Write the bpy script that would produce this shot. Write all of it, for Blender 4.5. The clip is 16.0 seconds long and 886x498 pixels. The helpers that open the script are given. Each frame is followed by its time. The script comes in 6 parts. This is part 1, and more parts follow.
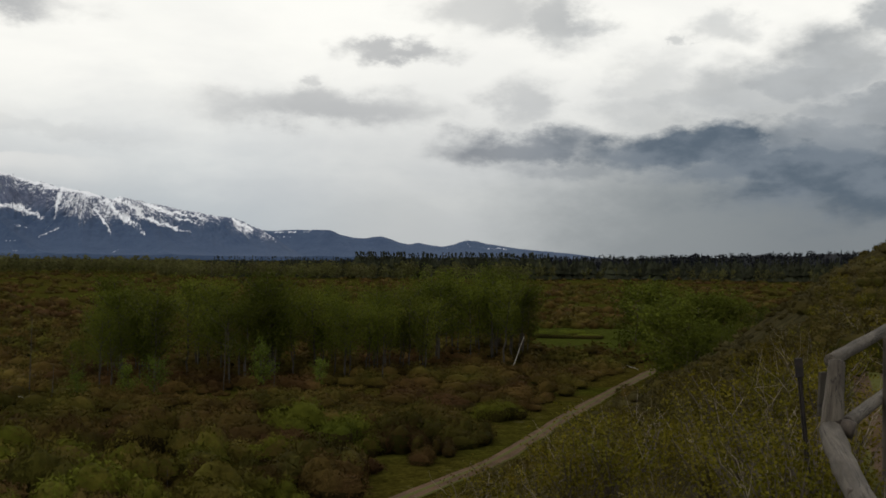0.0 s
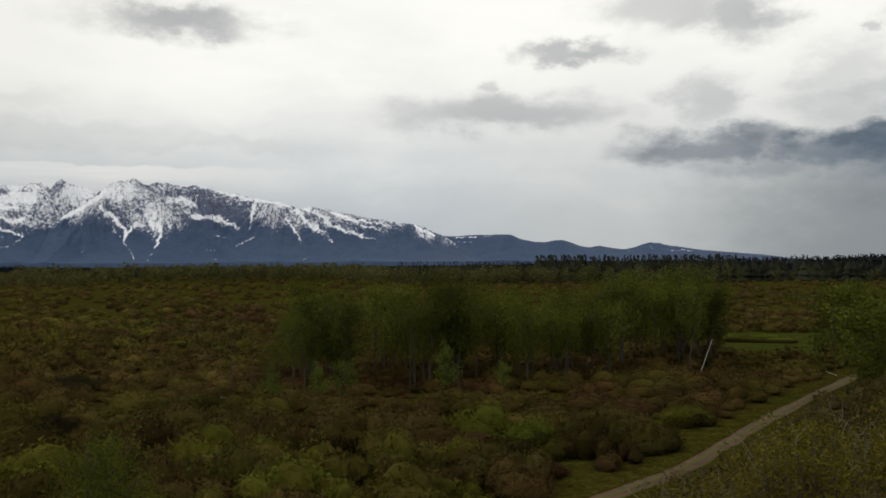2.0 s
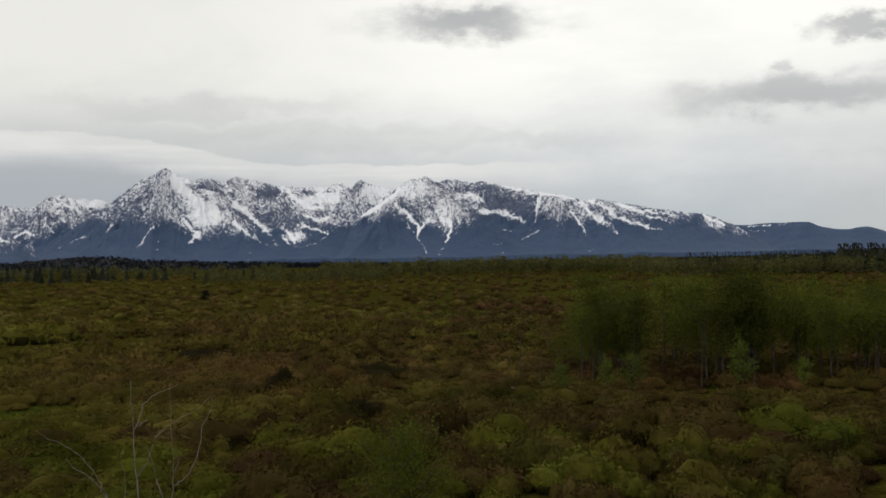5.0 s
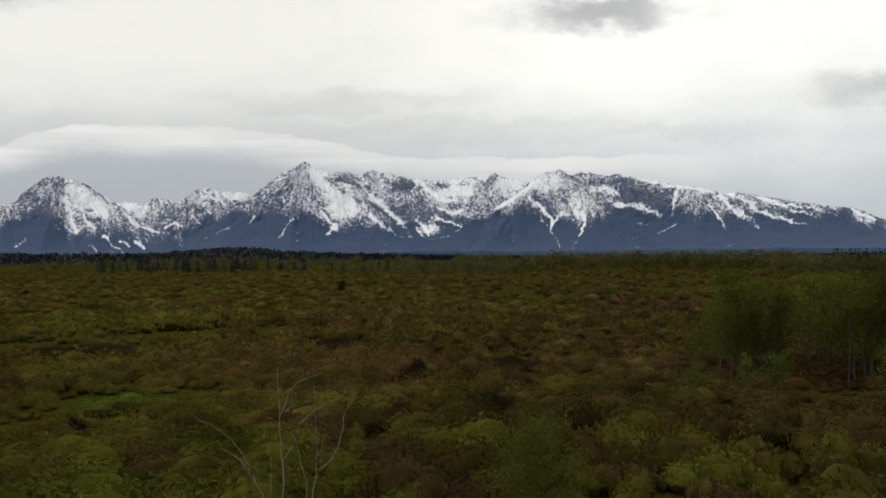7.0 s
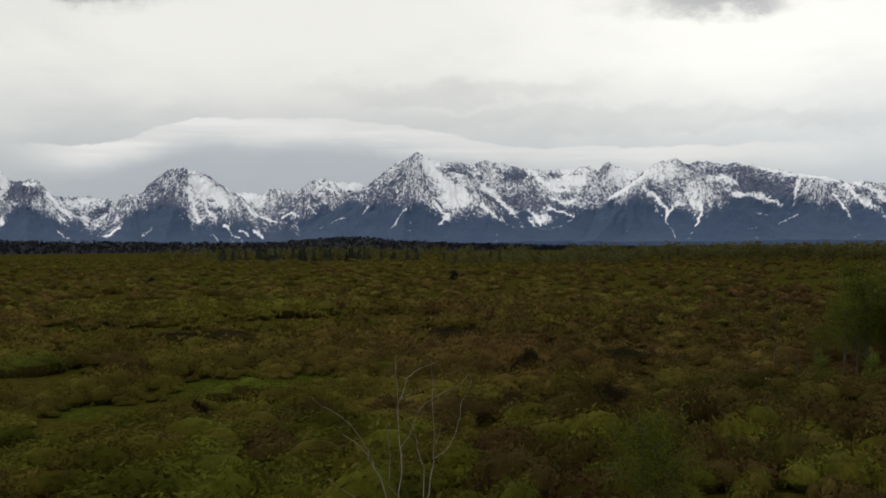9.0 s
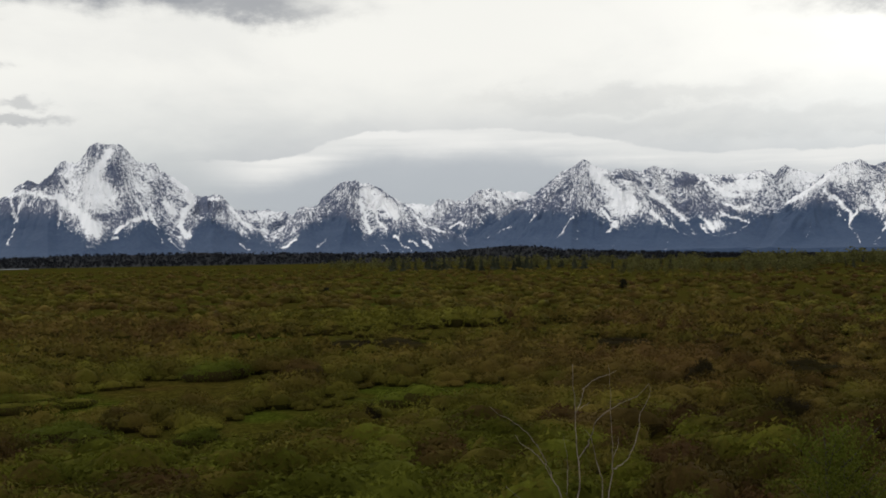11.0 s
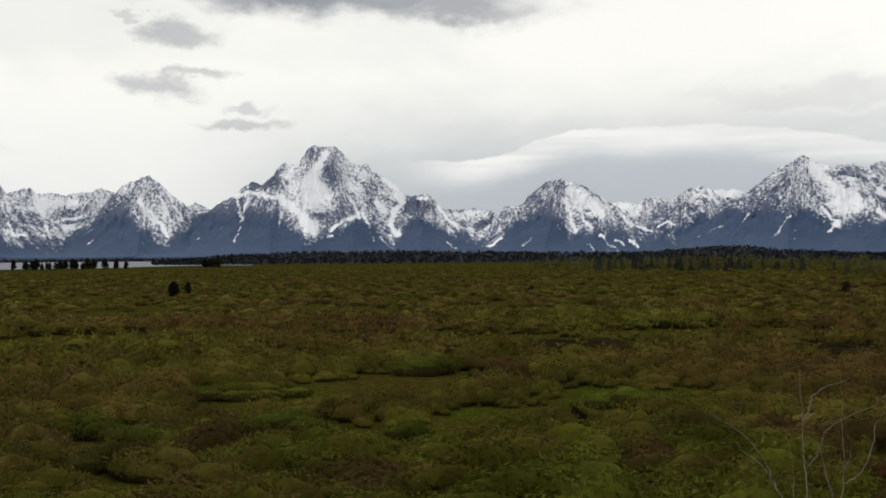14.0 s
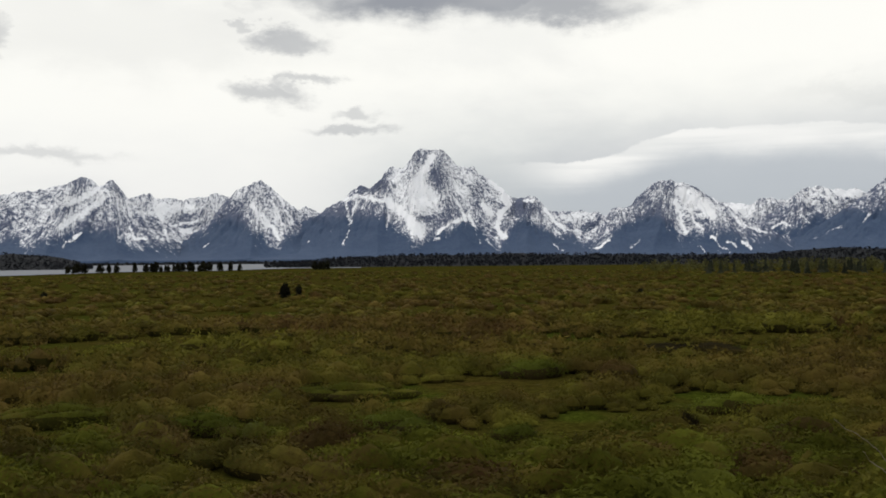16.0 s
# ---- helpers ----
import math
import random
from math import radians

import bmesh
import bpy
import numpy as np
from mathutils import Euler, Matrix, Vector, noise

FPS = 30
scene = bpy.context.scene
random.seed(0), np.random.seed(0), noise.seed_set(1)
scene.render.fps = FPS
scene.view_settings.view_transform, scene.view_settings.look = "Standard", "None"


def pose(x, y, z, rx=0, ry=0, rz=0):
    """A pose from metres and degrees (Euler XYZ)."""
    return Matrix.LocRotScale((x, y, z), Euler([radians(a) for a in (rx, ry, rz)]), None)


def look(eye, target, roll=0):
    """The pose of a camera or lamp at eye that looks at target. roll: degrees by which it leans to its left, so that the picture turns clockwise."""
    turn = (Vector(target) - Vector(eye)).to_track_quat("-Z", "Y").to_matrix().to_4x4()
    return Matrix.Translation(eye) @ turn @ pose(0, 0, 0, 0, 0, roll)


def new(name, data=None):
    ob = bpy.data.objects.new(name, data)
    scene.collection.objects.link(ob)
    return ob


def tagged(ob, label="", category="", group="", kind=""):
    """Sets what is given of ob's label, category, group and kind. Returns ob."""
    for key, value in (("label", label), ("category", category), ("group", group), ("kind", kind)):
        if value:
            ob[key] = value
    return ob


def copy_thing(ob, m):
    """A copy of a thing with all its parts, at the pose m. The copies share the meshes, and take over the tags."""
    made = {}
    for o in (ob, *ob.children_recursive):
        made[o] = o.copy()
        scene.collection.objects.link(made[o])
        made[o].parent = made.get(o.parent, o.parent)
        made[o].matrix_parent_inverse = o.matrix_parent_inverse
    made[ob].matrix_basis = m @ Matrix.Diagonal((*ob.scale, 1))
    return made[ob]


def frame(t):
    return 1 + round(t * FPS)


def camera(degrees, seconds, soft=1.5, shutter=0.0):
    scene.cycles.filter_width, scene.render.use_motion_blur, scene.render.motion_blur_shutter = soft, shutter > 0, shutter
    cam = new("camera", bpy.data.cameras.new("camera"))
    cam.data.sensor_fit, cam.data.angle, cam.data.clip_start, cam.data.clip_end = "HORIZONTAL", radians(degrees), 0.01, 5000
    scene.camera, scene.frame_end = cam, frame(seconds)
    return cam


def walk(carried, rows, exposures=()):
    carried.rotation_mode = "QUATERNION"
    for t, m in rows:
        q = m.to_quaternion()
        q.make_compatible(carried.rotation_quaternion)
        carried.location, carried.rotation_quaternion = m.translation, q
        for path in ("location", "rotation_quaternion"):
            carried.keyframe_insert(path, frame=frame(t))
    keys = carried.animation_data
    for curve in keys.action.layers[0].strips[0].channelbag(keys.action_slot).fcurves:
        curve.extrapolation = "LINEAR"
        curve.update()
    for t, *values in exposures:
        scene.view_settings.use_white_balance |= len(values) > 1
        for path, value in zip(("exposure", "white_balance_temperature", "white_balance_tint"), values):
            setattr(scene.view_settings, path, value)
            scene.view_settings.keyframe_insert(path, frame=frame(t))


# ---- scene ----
# ---- camera ----
# A slow pan to the left by a person who turns on the spot; the camera is held
# 0.45 m in front of the turning axis, 15 m above the willow flats.
cam = camera(48.36, 16.0, soft=1.7)
ARC, EYE = 0.45, 15.0
ROWS = [  # seconds, yaw, pitch, roll
    (0.0, -0.06, 0.52, -0.53), (0.5, 2.92, 0.42, -0.40), (1.0, 4.88, 0.79, -0.11), (1.5, 7.19, 0.85, -0.05),
    (2.0, 10.38, 0.73, 0.30), (2.5, 12.48, 1.01, 0.32), (3.0, 15.38, 1.17, 0.43), (3.5, 18.30, 1.04, 0.61),
    (4.0, 20.41, 0.48, 0.78), (4.5, 23.85, 0.50, 0.87), (5.0, 26.83, 0.47, 1.08), (5.2, 27.25, 0.46, 1.09),
    (7.3, 35.65, -0.02, 0.50), (7.5, 36.25, -0.16, 0.50), (8.0, 37.76, -0.19, 0.59), (8.5, 39.58, -0.34, 0.62),
    (9.0, 41.02, -0.36, 0.35), (9.2, 42.37, -0.05, 0.36), (11.3, 51.86, 0.00, 0.85), (11.5, 52.69, -0.16, 0.79),
    (12.0, 54.74, -0.15, 0.61), (12.5, 56.67, -0.11, 0.67), (13.0, 58.95, 0.00, 0.81), (13.5, 60.51, 0.22, 0.63),
    (14.0, 62.57, 0.33, 0.45), (14.5, 63.80, 0.24, 0.21), (15.0, 66.02, 0.41, 0.39), (15.5, 67.45, 0.71, 0.46),
    (16.0, 68.74, 0.52, 0.54),
]
walk(cam, [(t, pose(-ARC * math.sin(radians(w)), ARC * (math.cos(radians(w)) - 1), EYE, 90 + p, r, w)) for t, w, p, r in ROWS],
     exposures=[(0.0, -0.28), (5.0, -0.24), (7.5, -0.15), (9.0, -0.20), (11.5, -0.06), (14.0, 0.0), (16.0, 0.02)])


# ---- node helpers ----
class Nodes:
    """Short hand for building a node tree."""

    def __init__(self, tree):
        self.tree = tree
        tree.nodes.clear()

    def add(self, kind, **settings):
        n = self.tree.nodes.new(kind)
        for key, value in settings.items():
            setattr(n, key, value)
        return n

    def put(self, socket, value):
        if isinstance(value, bpy.types.NodeSocket):
            self.tree.links.new(value, socket)
        else:
            socket.default_value = value

    def math(self, op, a, b=0.0, c=0.0, clamp=False):
        n = self.add("ShaderNodeMath", operation=op, use_clamp=clamp)
        for s, v in zip(n.inputs, (a, b, c)):
            self.put(s, v)
        return n.outputs[0]

    def vmath(self, op, a, b=(0, 0, 0)):
        n = self.add("ShaderNodeVectorMath", operation=op)
        self.put(n.inputs[0], a), self.put(n.inputs[1], b)
        return n.outputs[0]

    def noise(self, vector, scale, detail=4.0, rough=0.55, distort=0.0):
        n = self.add("ShaderNodeTexNoise")
        self.put(n.inputs["Vector"], vector)
        self.put(n.inputs["Scale"], scale), self.put(n.inputs["Detail"], detail)
        self.put(n.inputs["Roughness"], rough), self.put(n.inputs["Distortion"], distort)
        return n.outputs[0]

    def step(self, value, low, high, a=0.0, b=1.0):
        n = self.add("ShaderNodeMapRange", interpolation_type="SMOOTHSTEP")
        for s, v in zip(n.inputs, (value, low, high, a, b)):
            self.put(s, v)
        return n.outputs[0]

    def mix(self, factor, a, b):
        n = self.add("ShaderNodeMix", data_type="RGBA")
        self.put(n.inputs[0], factor)
        for s, v in ((n.inputs[6], a), (n.inputs[7], b)):
            self.put(s, v if isinstance(v, bpy.types.NodeSocket) else (*v, 1))
        return n.outputs[2]

    def scaled(self, colour, factor):
        n = self.add("ShaderNodeVectorMath", operation="SCALE")
        self.put(n.inputs[0], colour), self.put(n.inputs["Scale"], factor)
        return n.outputs[0]


# ---- sky and sun ----
SUN_AZ, SUN_EL = 112.0, 46.0     # degrees left of the first view, and up


def make_world():
    world = bpy.data.worlds.new("overcast_sky")
    scene.world = world
    world.use_nodes = True
    k = Nodes(world.node_tree)
    way = k.add("ShaderNodeTexCoord").outputs["Generated"]
    sep = k.add("ShaderNodeSeparateXYZ")
    k.put(sep.inputs[0], way)
    x, y, z = sep.outputs
    el = k.math("MULTIPLY", k.math("ARCSINE", z), 57.2958)
    az = k.math("MULTIPLY", k.math("ARCTAN2", k.math("MULTIPLY", x, -1.0), y), 57.2958)
    # cloud space: flattened towards the horizon
    flat = k.add("ShaderNodeCombineXYZ")
    k.put(flat.inputs[0], k.math("MULTIPLY", az, 0.055))
    k.put(flat.inputs[1], k.math("MULTIPLY", el, 0.16))
    k.put(flat.inputs[2], 0.7)
    flat = flat.outputs[0]
    big = k.noise(flat, 1.0, 6.0, 0.55, 0.3)
    puff = k.add("ShaderNodeCombineXYZ")
    k.put(puff.inputs[0], k.math("MULTIPLY", az, 0.20))
    k.put(puff.inputs[1], k.math("MULTIPLY", el, 0.42))
    k.put(puff.inputs[2], 2.3)
    fine = k.noise(puff.outputs[0], 1.3, 6.0, 0.54, 0.12)
    soft = k.noise(puff.outputs[0], 0.45, 3.0, 0.5, 0.3)
    # billows: the heights and azimuths of the cloud edges wander at two sizes
    billow = k.add("ShaderNodeCombineXYZ")
    k.put(billow.inputs[0], k.math("MULTIPLY", az, 0.17))
    k.put(billow.inputs[1], k.math("MULTIPLY", el, 0.30))
    k.put(billow.inputs[2], 5.1)
    roll = k.add("ShaderNodeTexNoise", noise_dimensions="3D")
    k.put(roll.inputs["Vector"], billow.outputs[0]), k.put(roll.inputs["Scale"], 1.5), k.put(roll.inputs["Detail"], 5.0), k.put(roll.inputs["Roughness"], 0.62)
    turn = k.add("ShaderNodeSeparateXYZ")
    k.put(turn.inputs[0], roll.outputs["Color"])
    wide_az = k.math("ADD", az, k.math("MULTIPLY", k.math("SUBTRACT", turn.outputs[0], 0.5), 7.0))
    wide_el = k.math("ADD", el, k.math("MULTIPLY", k.math("SUBTRACT", turn.outputs[1], 0.5), 3.4))
    # the deck: grey towards the horizon, bright higher up
    light = k.step(k.math("ADD", el, k.math("MULTIPLY", k.math("SUBTRACT", fine, 0.5), 3.0)), 1.0, 11.5)
    haze = k.mix(k.step(az, 66.0, 80.0), (0.47, 0.51, 0.54), (0.84, 0.84, 0.83))
    haze = k.mix(k.math("MULTIPLY", k.step(az, 12.0, 2.0), 0.8), haze, (0.50, 0.515, 0.515))
    deck = k.mix(light, haze, (1.00, 0.99, 0.935))
    streak = k.math("MULTIPLY", k.step(big, 0.42, 0.68), k.step(el, 15.0, 3.0, 0.16, 0.36))
    deck = k.mix(k.math("MULTIPLY", streak, k.step(az, 84.0, 66.0, 0.35, 1.0)), deck, (0.52, 0.54, 0.565))
    deck = k.scaled(deck, k.step(az, 48.0, 18.0, 1.0, 1.24))
    # clouds: azimuth, height, half widths, depth of grey
    clouds = [
        (-15.0, 6.5, 4.6, 1.1, 1.0), (-20.0, 5.4, 6.2, 1.5, 1.0), (-25.0, 4.3, 8.0, 1.7, 1.0), (-33.0, 5.2, 9.0, 2.4, 1.0), (-11.5, 6.0, 4.2, 1.0, 0.9), (-17.5, 5.0, 5.5, 1.0, 0.85), (-24.0, 3.9, 5.5, 0.9, 0.8),
        (-5.0, 6.5, 4.0, 0.85, 0.85), (-7.6, 5.1, 3.0, 0.6, 0.5), (-20.8, 9.8, 4.4, 1.2, 0.62), (-23.5, 8.0, 4.6, 1.2, 0.72), (-24.6, 12.9, 1.7, 1.2, 0.55),
        (-16.0, 12.9, 1.5, 0.8, 0.32), (-13.6, 12.2, 0.5, 0.4, 0.35), (-2.6, 14.3, 3.2, 1.3, 0.45), (-6.5, 13.6, 1.7, 1.3, 0.5), (-5.0, 8.8, 1.8, 1.1, 0.34),
        (-12.0, 10.0, 2.4, 1.6, 0.28), (2.7, 11.7, 2.2, 0.45, 0.6), (7.0, 8.5, 5.8, 0.9, 0.48), (7.7, 9.8, 0.8, 0.35, 0.35),
        (25.4, 13.3, 4.0, 0.75, 0.62), (62.8, 14.2, 4.6, 0.8, 0.85), (67.5, 15.0, 8.5, 1.2, 1.0), (77.7, 12.2, 2.2, 0.6, 0.6), (79.9, 13.2, 0.6, 0.3, 0.4), (78.7, 9.7, 1.9, 0.5, 0.6), (76.2, 10.0, 1.5, 0.26, 0.5),
        (73.5, 8.5, 1.1, 0.28, 0.4), (73.9, 7.4, 2.0, 0.27, 0.5), (90.7, 5.8, 3.2, 0.34, 0.32), (93.4, 12.0, 1.2, 0.9, 0.45), (-17.5, 8.7, 6.0, 1.5, 0.5), (-12.5, 8.3, 3.4, 1.2, 0.32), (-22.0, 10.9, 3.4, 1.5, 0.6), (-21.0, 6.6, 6.5, 1.5, 0.85), (86.0, 12.6, 9.0, 2.2, 0.16), (33.0, 7.2, 8.0, 0.7, 0.17), (24.0, 6.6, 7.0, 0.5, 0.16), (40.0, 8.6, 8.0, 0.6, 0.18),
    ]
    dark = 0.0
    wob = k.math("SUBTRACT", fine, 0.5)
    for ca, ce, wa, we, depth in clouds:
        da = k.math("DIVIDE", k.math("SUBTRACT", wide_az, ca), wa)
        de = k.math("DIVIDE", k.math("SUBTRACT", wide_el, ce), we)
        d2 = k.math("ADD", k.math("MULTIPLY", da, da), k.math("MULTIPLY", de, de))
        body = k.math("ADD", k.math("EXPONENT", k.math("MULTIPLY", d2, -0.6)), k.math("MULTIPLY", wob, 0.62))
        dark = k.math("MAXIMUM", dark, k.step(body, 0.08, 0.92, 0.0, depth))
    dark = k.math("MULTIPLY", dark, k.step(soft, 0.25, 0.75, 0.85, 1.2), 0.0, True)
    # rain hanging under the dark bank
    veil = k.math("MULTIPLY", k.step(wide_az, 0.0, -13.0), k.step(el, 7.5, 3.6, 0.0, 0.85))
    deck = k.mix(veil, deck, k.mix(k.step(az, -12.0, -22.0), (0.26, 0.29, 0.31), (0.185, 0.215, 0.24)))
    thick = k.step(k.math("ADD", fine, k.math("MULTIPLY", k.math("SUBTRACT", turn.outputs[2], 0.5), 0.8)), 0.36, 0.68)
    tone = k.mix(k.step(az, -14.0, 4.0), k.mix(thick, (0.21, 0.25, 0.30), (0.120, 0.158, 0.205)), (0.31, 0.325, 0.355))
    deck = k.mix(dark, deck, tone)
    # the pale layered cap cloud over the middle of the range, and the blue-grey air beneath it
    off = k.math("DIVIDE", k.math("SUBTRACT", az, 51.5), k.step(az, 50.5, 52.5, 12.0, 7.0))
    cap_el = k.math("ADD", 5.4, k.math("MULTIPLY", k.math("EXPONENT", k.math("MULTIPLY", k.math("POWER", k.math("ABSOLUTE", off), 3.2), -1.0)), 1.8))
    edge = k.math("ADD", k.math("SUBTRACT", el, cap_el), k.math("MULTIPLY", k.math("SUBTRACT", turn.outputs[1], 0.5), 1.1))
    span = k.math("MULTIPLY", k.step(az, 66.0, 60.0), k.step(az, 14.0, 30.0))
    under = k.math("MULTIPLY", k.step(edge, 0.3, -2.0), span)
    deck = k.mix(k.math("MULTIPLY", under, 0.75), deck, (0.47, 0.505, 0.55))
    deck = k.mix(k.math("MULTIPLY", k.math("MULTIPLY", k.step(edge, 1.6, 0.0), k.step(edge, -0.3, 0.0)), k.math("MULTIPLY", span, 0.30)), deck, (0.62, 0.63, 0.65))
    layer = k.step(k.noise(k.vmath("MULTIPLY", puff.outputs[0], (0.35, 2.4, 1.0)), 1.0, 4.0), 0.35, 0.62, 0.5, 1.0)
    cap = k.math("MULTIPLY", k.step(edge, 0.05, -0.10), k.step(edge, -2.3, -0.3))
    deck = k.mix(k.math("MULTIPLY", k.math("MULTIPLY", cap, layer), k.math("MULTIPLY", span, 1.0)), deck, (0.92, 0.915, 0.89))
    # evenly bright overcast overhead, above the view
    deck = k.mix(k.step(el, 16.0, 45.0, 0.0, 0.9), deck, (1.05, 1.05, 1.06))
    clear = k.add("ShaderNodeTexSky", sky_type="NISHITA", sun_disc=False, sun_elevation=radians(SUN_EL), sun_rotation=radians(-SUN_AZ))
    sky = k.mix(0.97, k.scaled(clear.outputs[0], 0.1), deck)
    out = k.add("ShaderNodeBackground")
    k.put(out.inputs["Color"], sky)
    k.put(out.inputs["Strength"], 1.0)
    k.put(k.add("ShaderNodeOutputWorld").inputs[0], out.outputs[0])


make_world()
sun = new("sun", bpy.data.lights.new("sun", "SUN"))
sun.data.energy, sun.data.angle, sun.data.color = 1.0, radians(14), (1.0, 0.95, 0.87)
sun.matrix_world = look((-math.sin(radians(SUN_AZ)) * 300, math.cos(radians(SUN_AZ)) * 300, 60 + 300 * math.tan(radians(SUN_EL))), (0, 0, 60))


# ---- materials ----
def material(name):
    m = bpy.data.materials.new(name)
    m.use_nodes = True
    return m, Nodes(m.node_tree)


def finish(k, colour, rough=0.8, bump=None, bump_strength=0.3, bump_distance=0.02, specular=0.25, through_leaf=None):
    s = k.add("ShaderNodeBsdfPrincipled")
    k.put(s.inputs["Base Color"], colour if isinstance(colour, bpy.types.NodeSocket) else (*colour, 1))
    k.put(s.inputs["Roughness"], rough), k.put(s.inputs["Specular IOR Level"], specular)
    if bump is not None:
        b = k.add("ShaderNodeBump")
        k.put(b.inputs["Height"], bump), k.put(b.inputs["Strength"], bump_strength), k.put(b.inputs["Distance"], bump_distance)
        k.put(s.inputs["Normal"], b.outputs[0])
    shader = s.outputs[0]
    if through_leaf is not None:
        t = k.add("ShaderNodeBsdfTranslucent")
        k.put(t.inputs[0], through_leaf)
        mix = k.add("ShaderNodeMixShader")
        k.put(mix.inputs[0], 0.25), k.put(mix.inputs[1], shader), k.put(mix.inputs[2], t.outputs[0])
        shader = mix.outputs[0]
    k.put(k.add("ShaderNodeOutputMaterial").inputs[0], shader)


def place(k):
    return k.add("ShaderNodeNewGeometry").outputs["Position"]


def leaf_material(name, colours, patch=0.03, spread=0.13, by_object=True, dead=None):
    """Foliage: the hue wanders over the land in patches, from plant to plant and from leaf to leaf."""
    m, k = material(name)
    geo = k.add("ShaderNodeNewGeometry")
    patches = k.noise(geo.outputs["Position"], patch, 3.0)
    own = k.add("ShaderNodeObjectInfo").outputs["Random"] if by_object else patches
    clumps = k.noise(k.vmath("MULTIPLY", geo.outputs["Position"], (1.0, 1.0, 0.0)), 0.17, 2.0)
    pick = k.math("ADD", k.math("MULTIPLY", k.math("SUBTRACT", patches, 0.5), 2.2), k.math("ADD", 0.5, k.math("MULTIPLY", k.math("SUBTRACT", own, 0.5), 0.8)))
    pick = k.math("ADD", pick, k.math("MULTIPLY", k.math("SUBTRACT", clumps, 0.5), 1.5))
    ramp = k.add("ShaderNodeValToRGB")
    while len(ramp.color_ramp.elements) < len(colours):
        ramp.color_ramp.elements.new(0.5)
    for i, (e, c) in enumerate(zip(ramp.color_ramp.elements, colours)):
        e.position, e.color = i / (len(colours) - 1), (*c, 1)
    k.put(ramp.inputs[0], pick)
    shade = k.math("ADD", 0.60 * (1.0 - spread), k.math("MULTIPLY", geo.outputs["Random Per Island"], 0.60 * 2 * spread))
    colour = k.scaled(ramp.outputs[0], shade)
    colour = k.scaled(colour, k.step(k.noise(k.vmath("MULTIPLY", geo.outputs["Position"], (1.0, 1.0, 0.0)), 0.11, 2.0), 0.34, 0.66, 0.68, 1.32))
    colour = k.scaled(colour, k.step(k.noise(k.vmath("MULTIPLY", geo.outputs["Position"], (1.0, 1.0, 0.35)), 3.2, 5.0, 0.7), 0.3, 0.7, 0.88, 1.12))
    tuft = k.noise(geo.outputs["Position"], 4.5, 4.0, 0.7)
    finish(k, colour, 0.8, tuft, 0.75, 0.16, specular=0.03, through_leaf=k.scaled(colour, 1.2))
    return m


def bark_material(name, pale, dark, scars):
    m, k = material(name)
    p = k.add("ShaderNodeTexCoord").outputs["Object"]
    grain = k.noise(k.vmath("MULTIPLY", p, (22, 22, 3)), 1.0, 6.0, 0.7)
    mark = k.step(k.noise(k.vmath("MULTIPLY", p, (3, 3, 9)), 1.0, 3.0), 0.66 - scars, 0.72 - scars)
    colour = k.mix(mark, k.mix(k.step(grain, 0.3, 0.7), tuple(0.5 * c for c in pale), pale), dark)
    finish(k, colour, 0.85, grain, 0.7, 0.015)
    return m


def ground_material():
    m, k = material("meadow_and_bluff_ground")
    p = place(k)
    big = k.noise(p, 0.018, 4.0)
    mid = k.noise(p, 0.16, 5.0)
    fine = k.noise(p, 2.6, 5.0, 0.65)
    grass = k.mix(k.step(big, 0.40, 0.62), (0.098, 0.080, 0.016), (0.092, 0.086, 0.015))
    grass = k.mix(k.step(mid, 0.54, 0.74), grass, (0.104, 0.074, 0.019))
    wet = k.math("MULTIPLY", k.step(k.noise(p, 0.05, 3.0), 0.50, 0.64), k.step(k.noise(p, 0.004, 2.0), 0.40, 0.55, 0.35, 1.0))
    grass = k.mix(wet, grass, (0.082, 0.104, 0.013))
    clearing = k.add("ShaderNodeVectorMath", operation="DISTANCE")     # the wet clearing behind the grove's end
    k.put(clearing.inputs[0], p), k.put(clearing.inputs[1], (26.0, 190.0, 0.0))
    grass = k.mix(k.step(k.math("ADD", clearing.outputs["Value"], k.math("MULTIPLY", mid, 24.0)), 52.0, 36.0), grass, (0.094, 0.112, 0.019))
    up = k.add("ShaderNodeSeparateXYZ")
    k.put(up.inputs[0], p)
    grass = k.mix(k.math("MULTIPLY", k.step(up.outputs[2], 0.8, 3.5), 0.8), grass, (0.094, 0.078, 0.042))
    pale = k.math("MULTIPLY", k.step(k.noise(p, 0.35, 4.0), 0.64, 0.72), 0.35)
    grass = k.mix(pale, grass, (0.150, 0.130, 0.085))
    colour = k.scaled(grass, k.math("MULTIPLY", k.step(fine, 0.25, 0.75, 0.20, 0.50), k.step(k.noise(p, 0.7, 5.0, 0.7), 0.3, 0.7, 0.6, 1.25)))
    finish(k, colour, 0.9, k.math("ADD", fine, mid), 0.25, 0.12, specular=0.0)
    return m


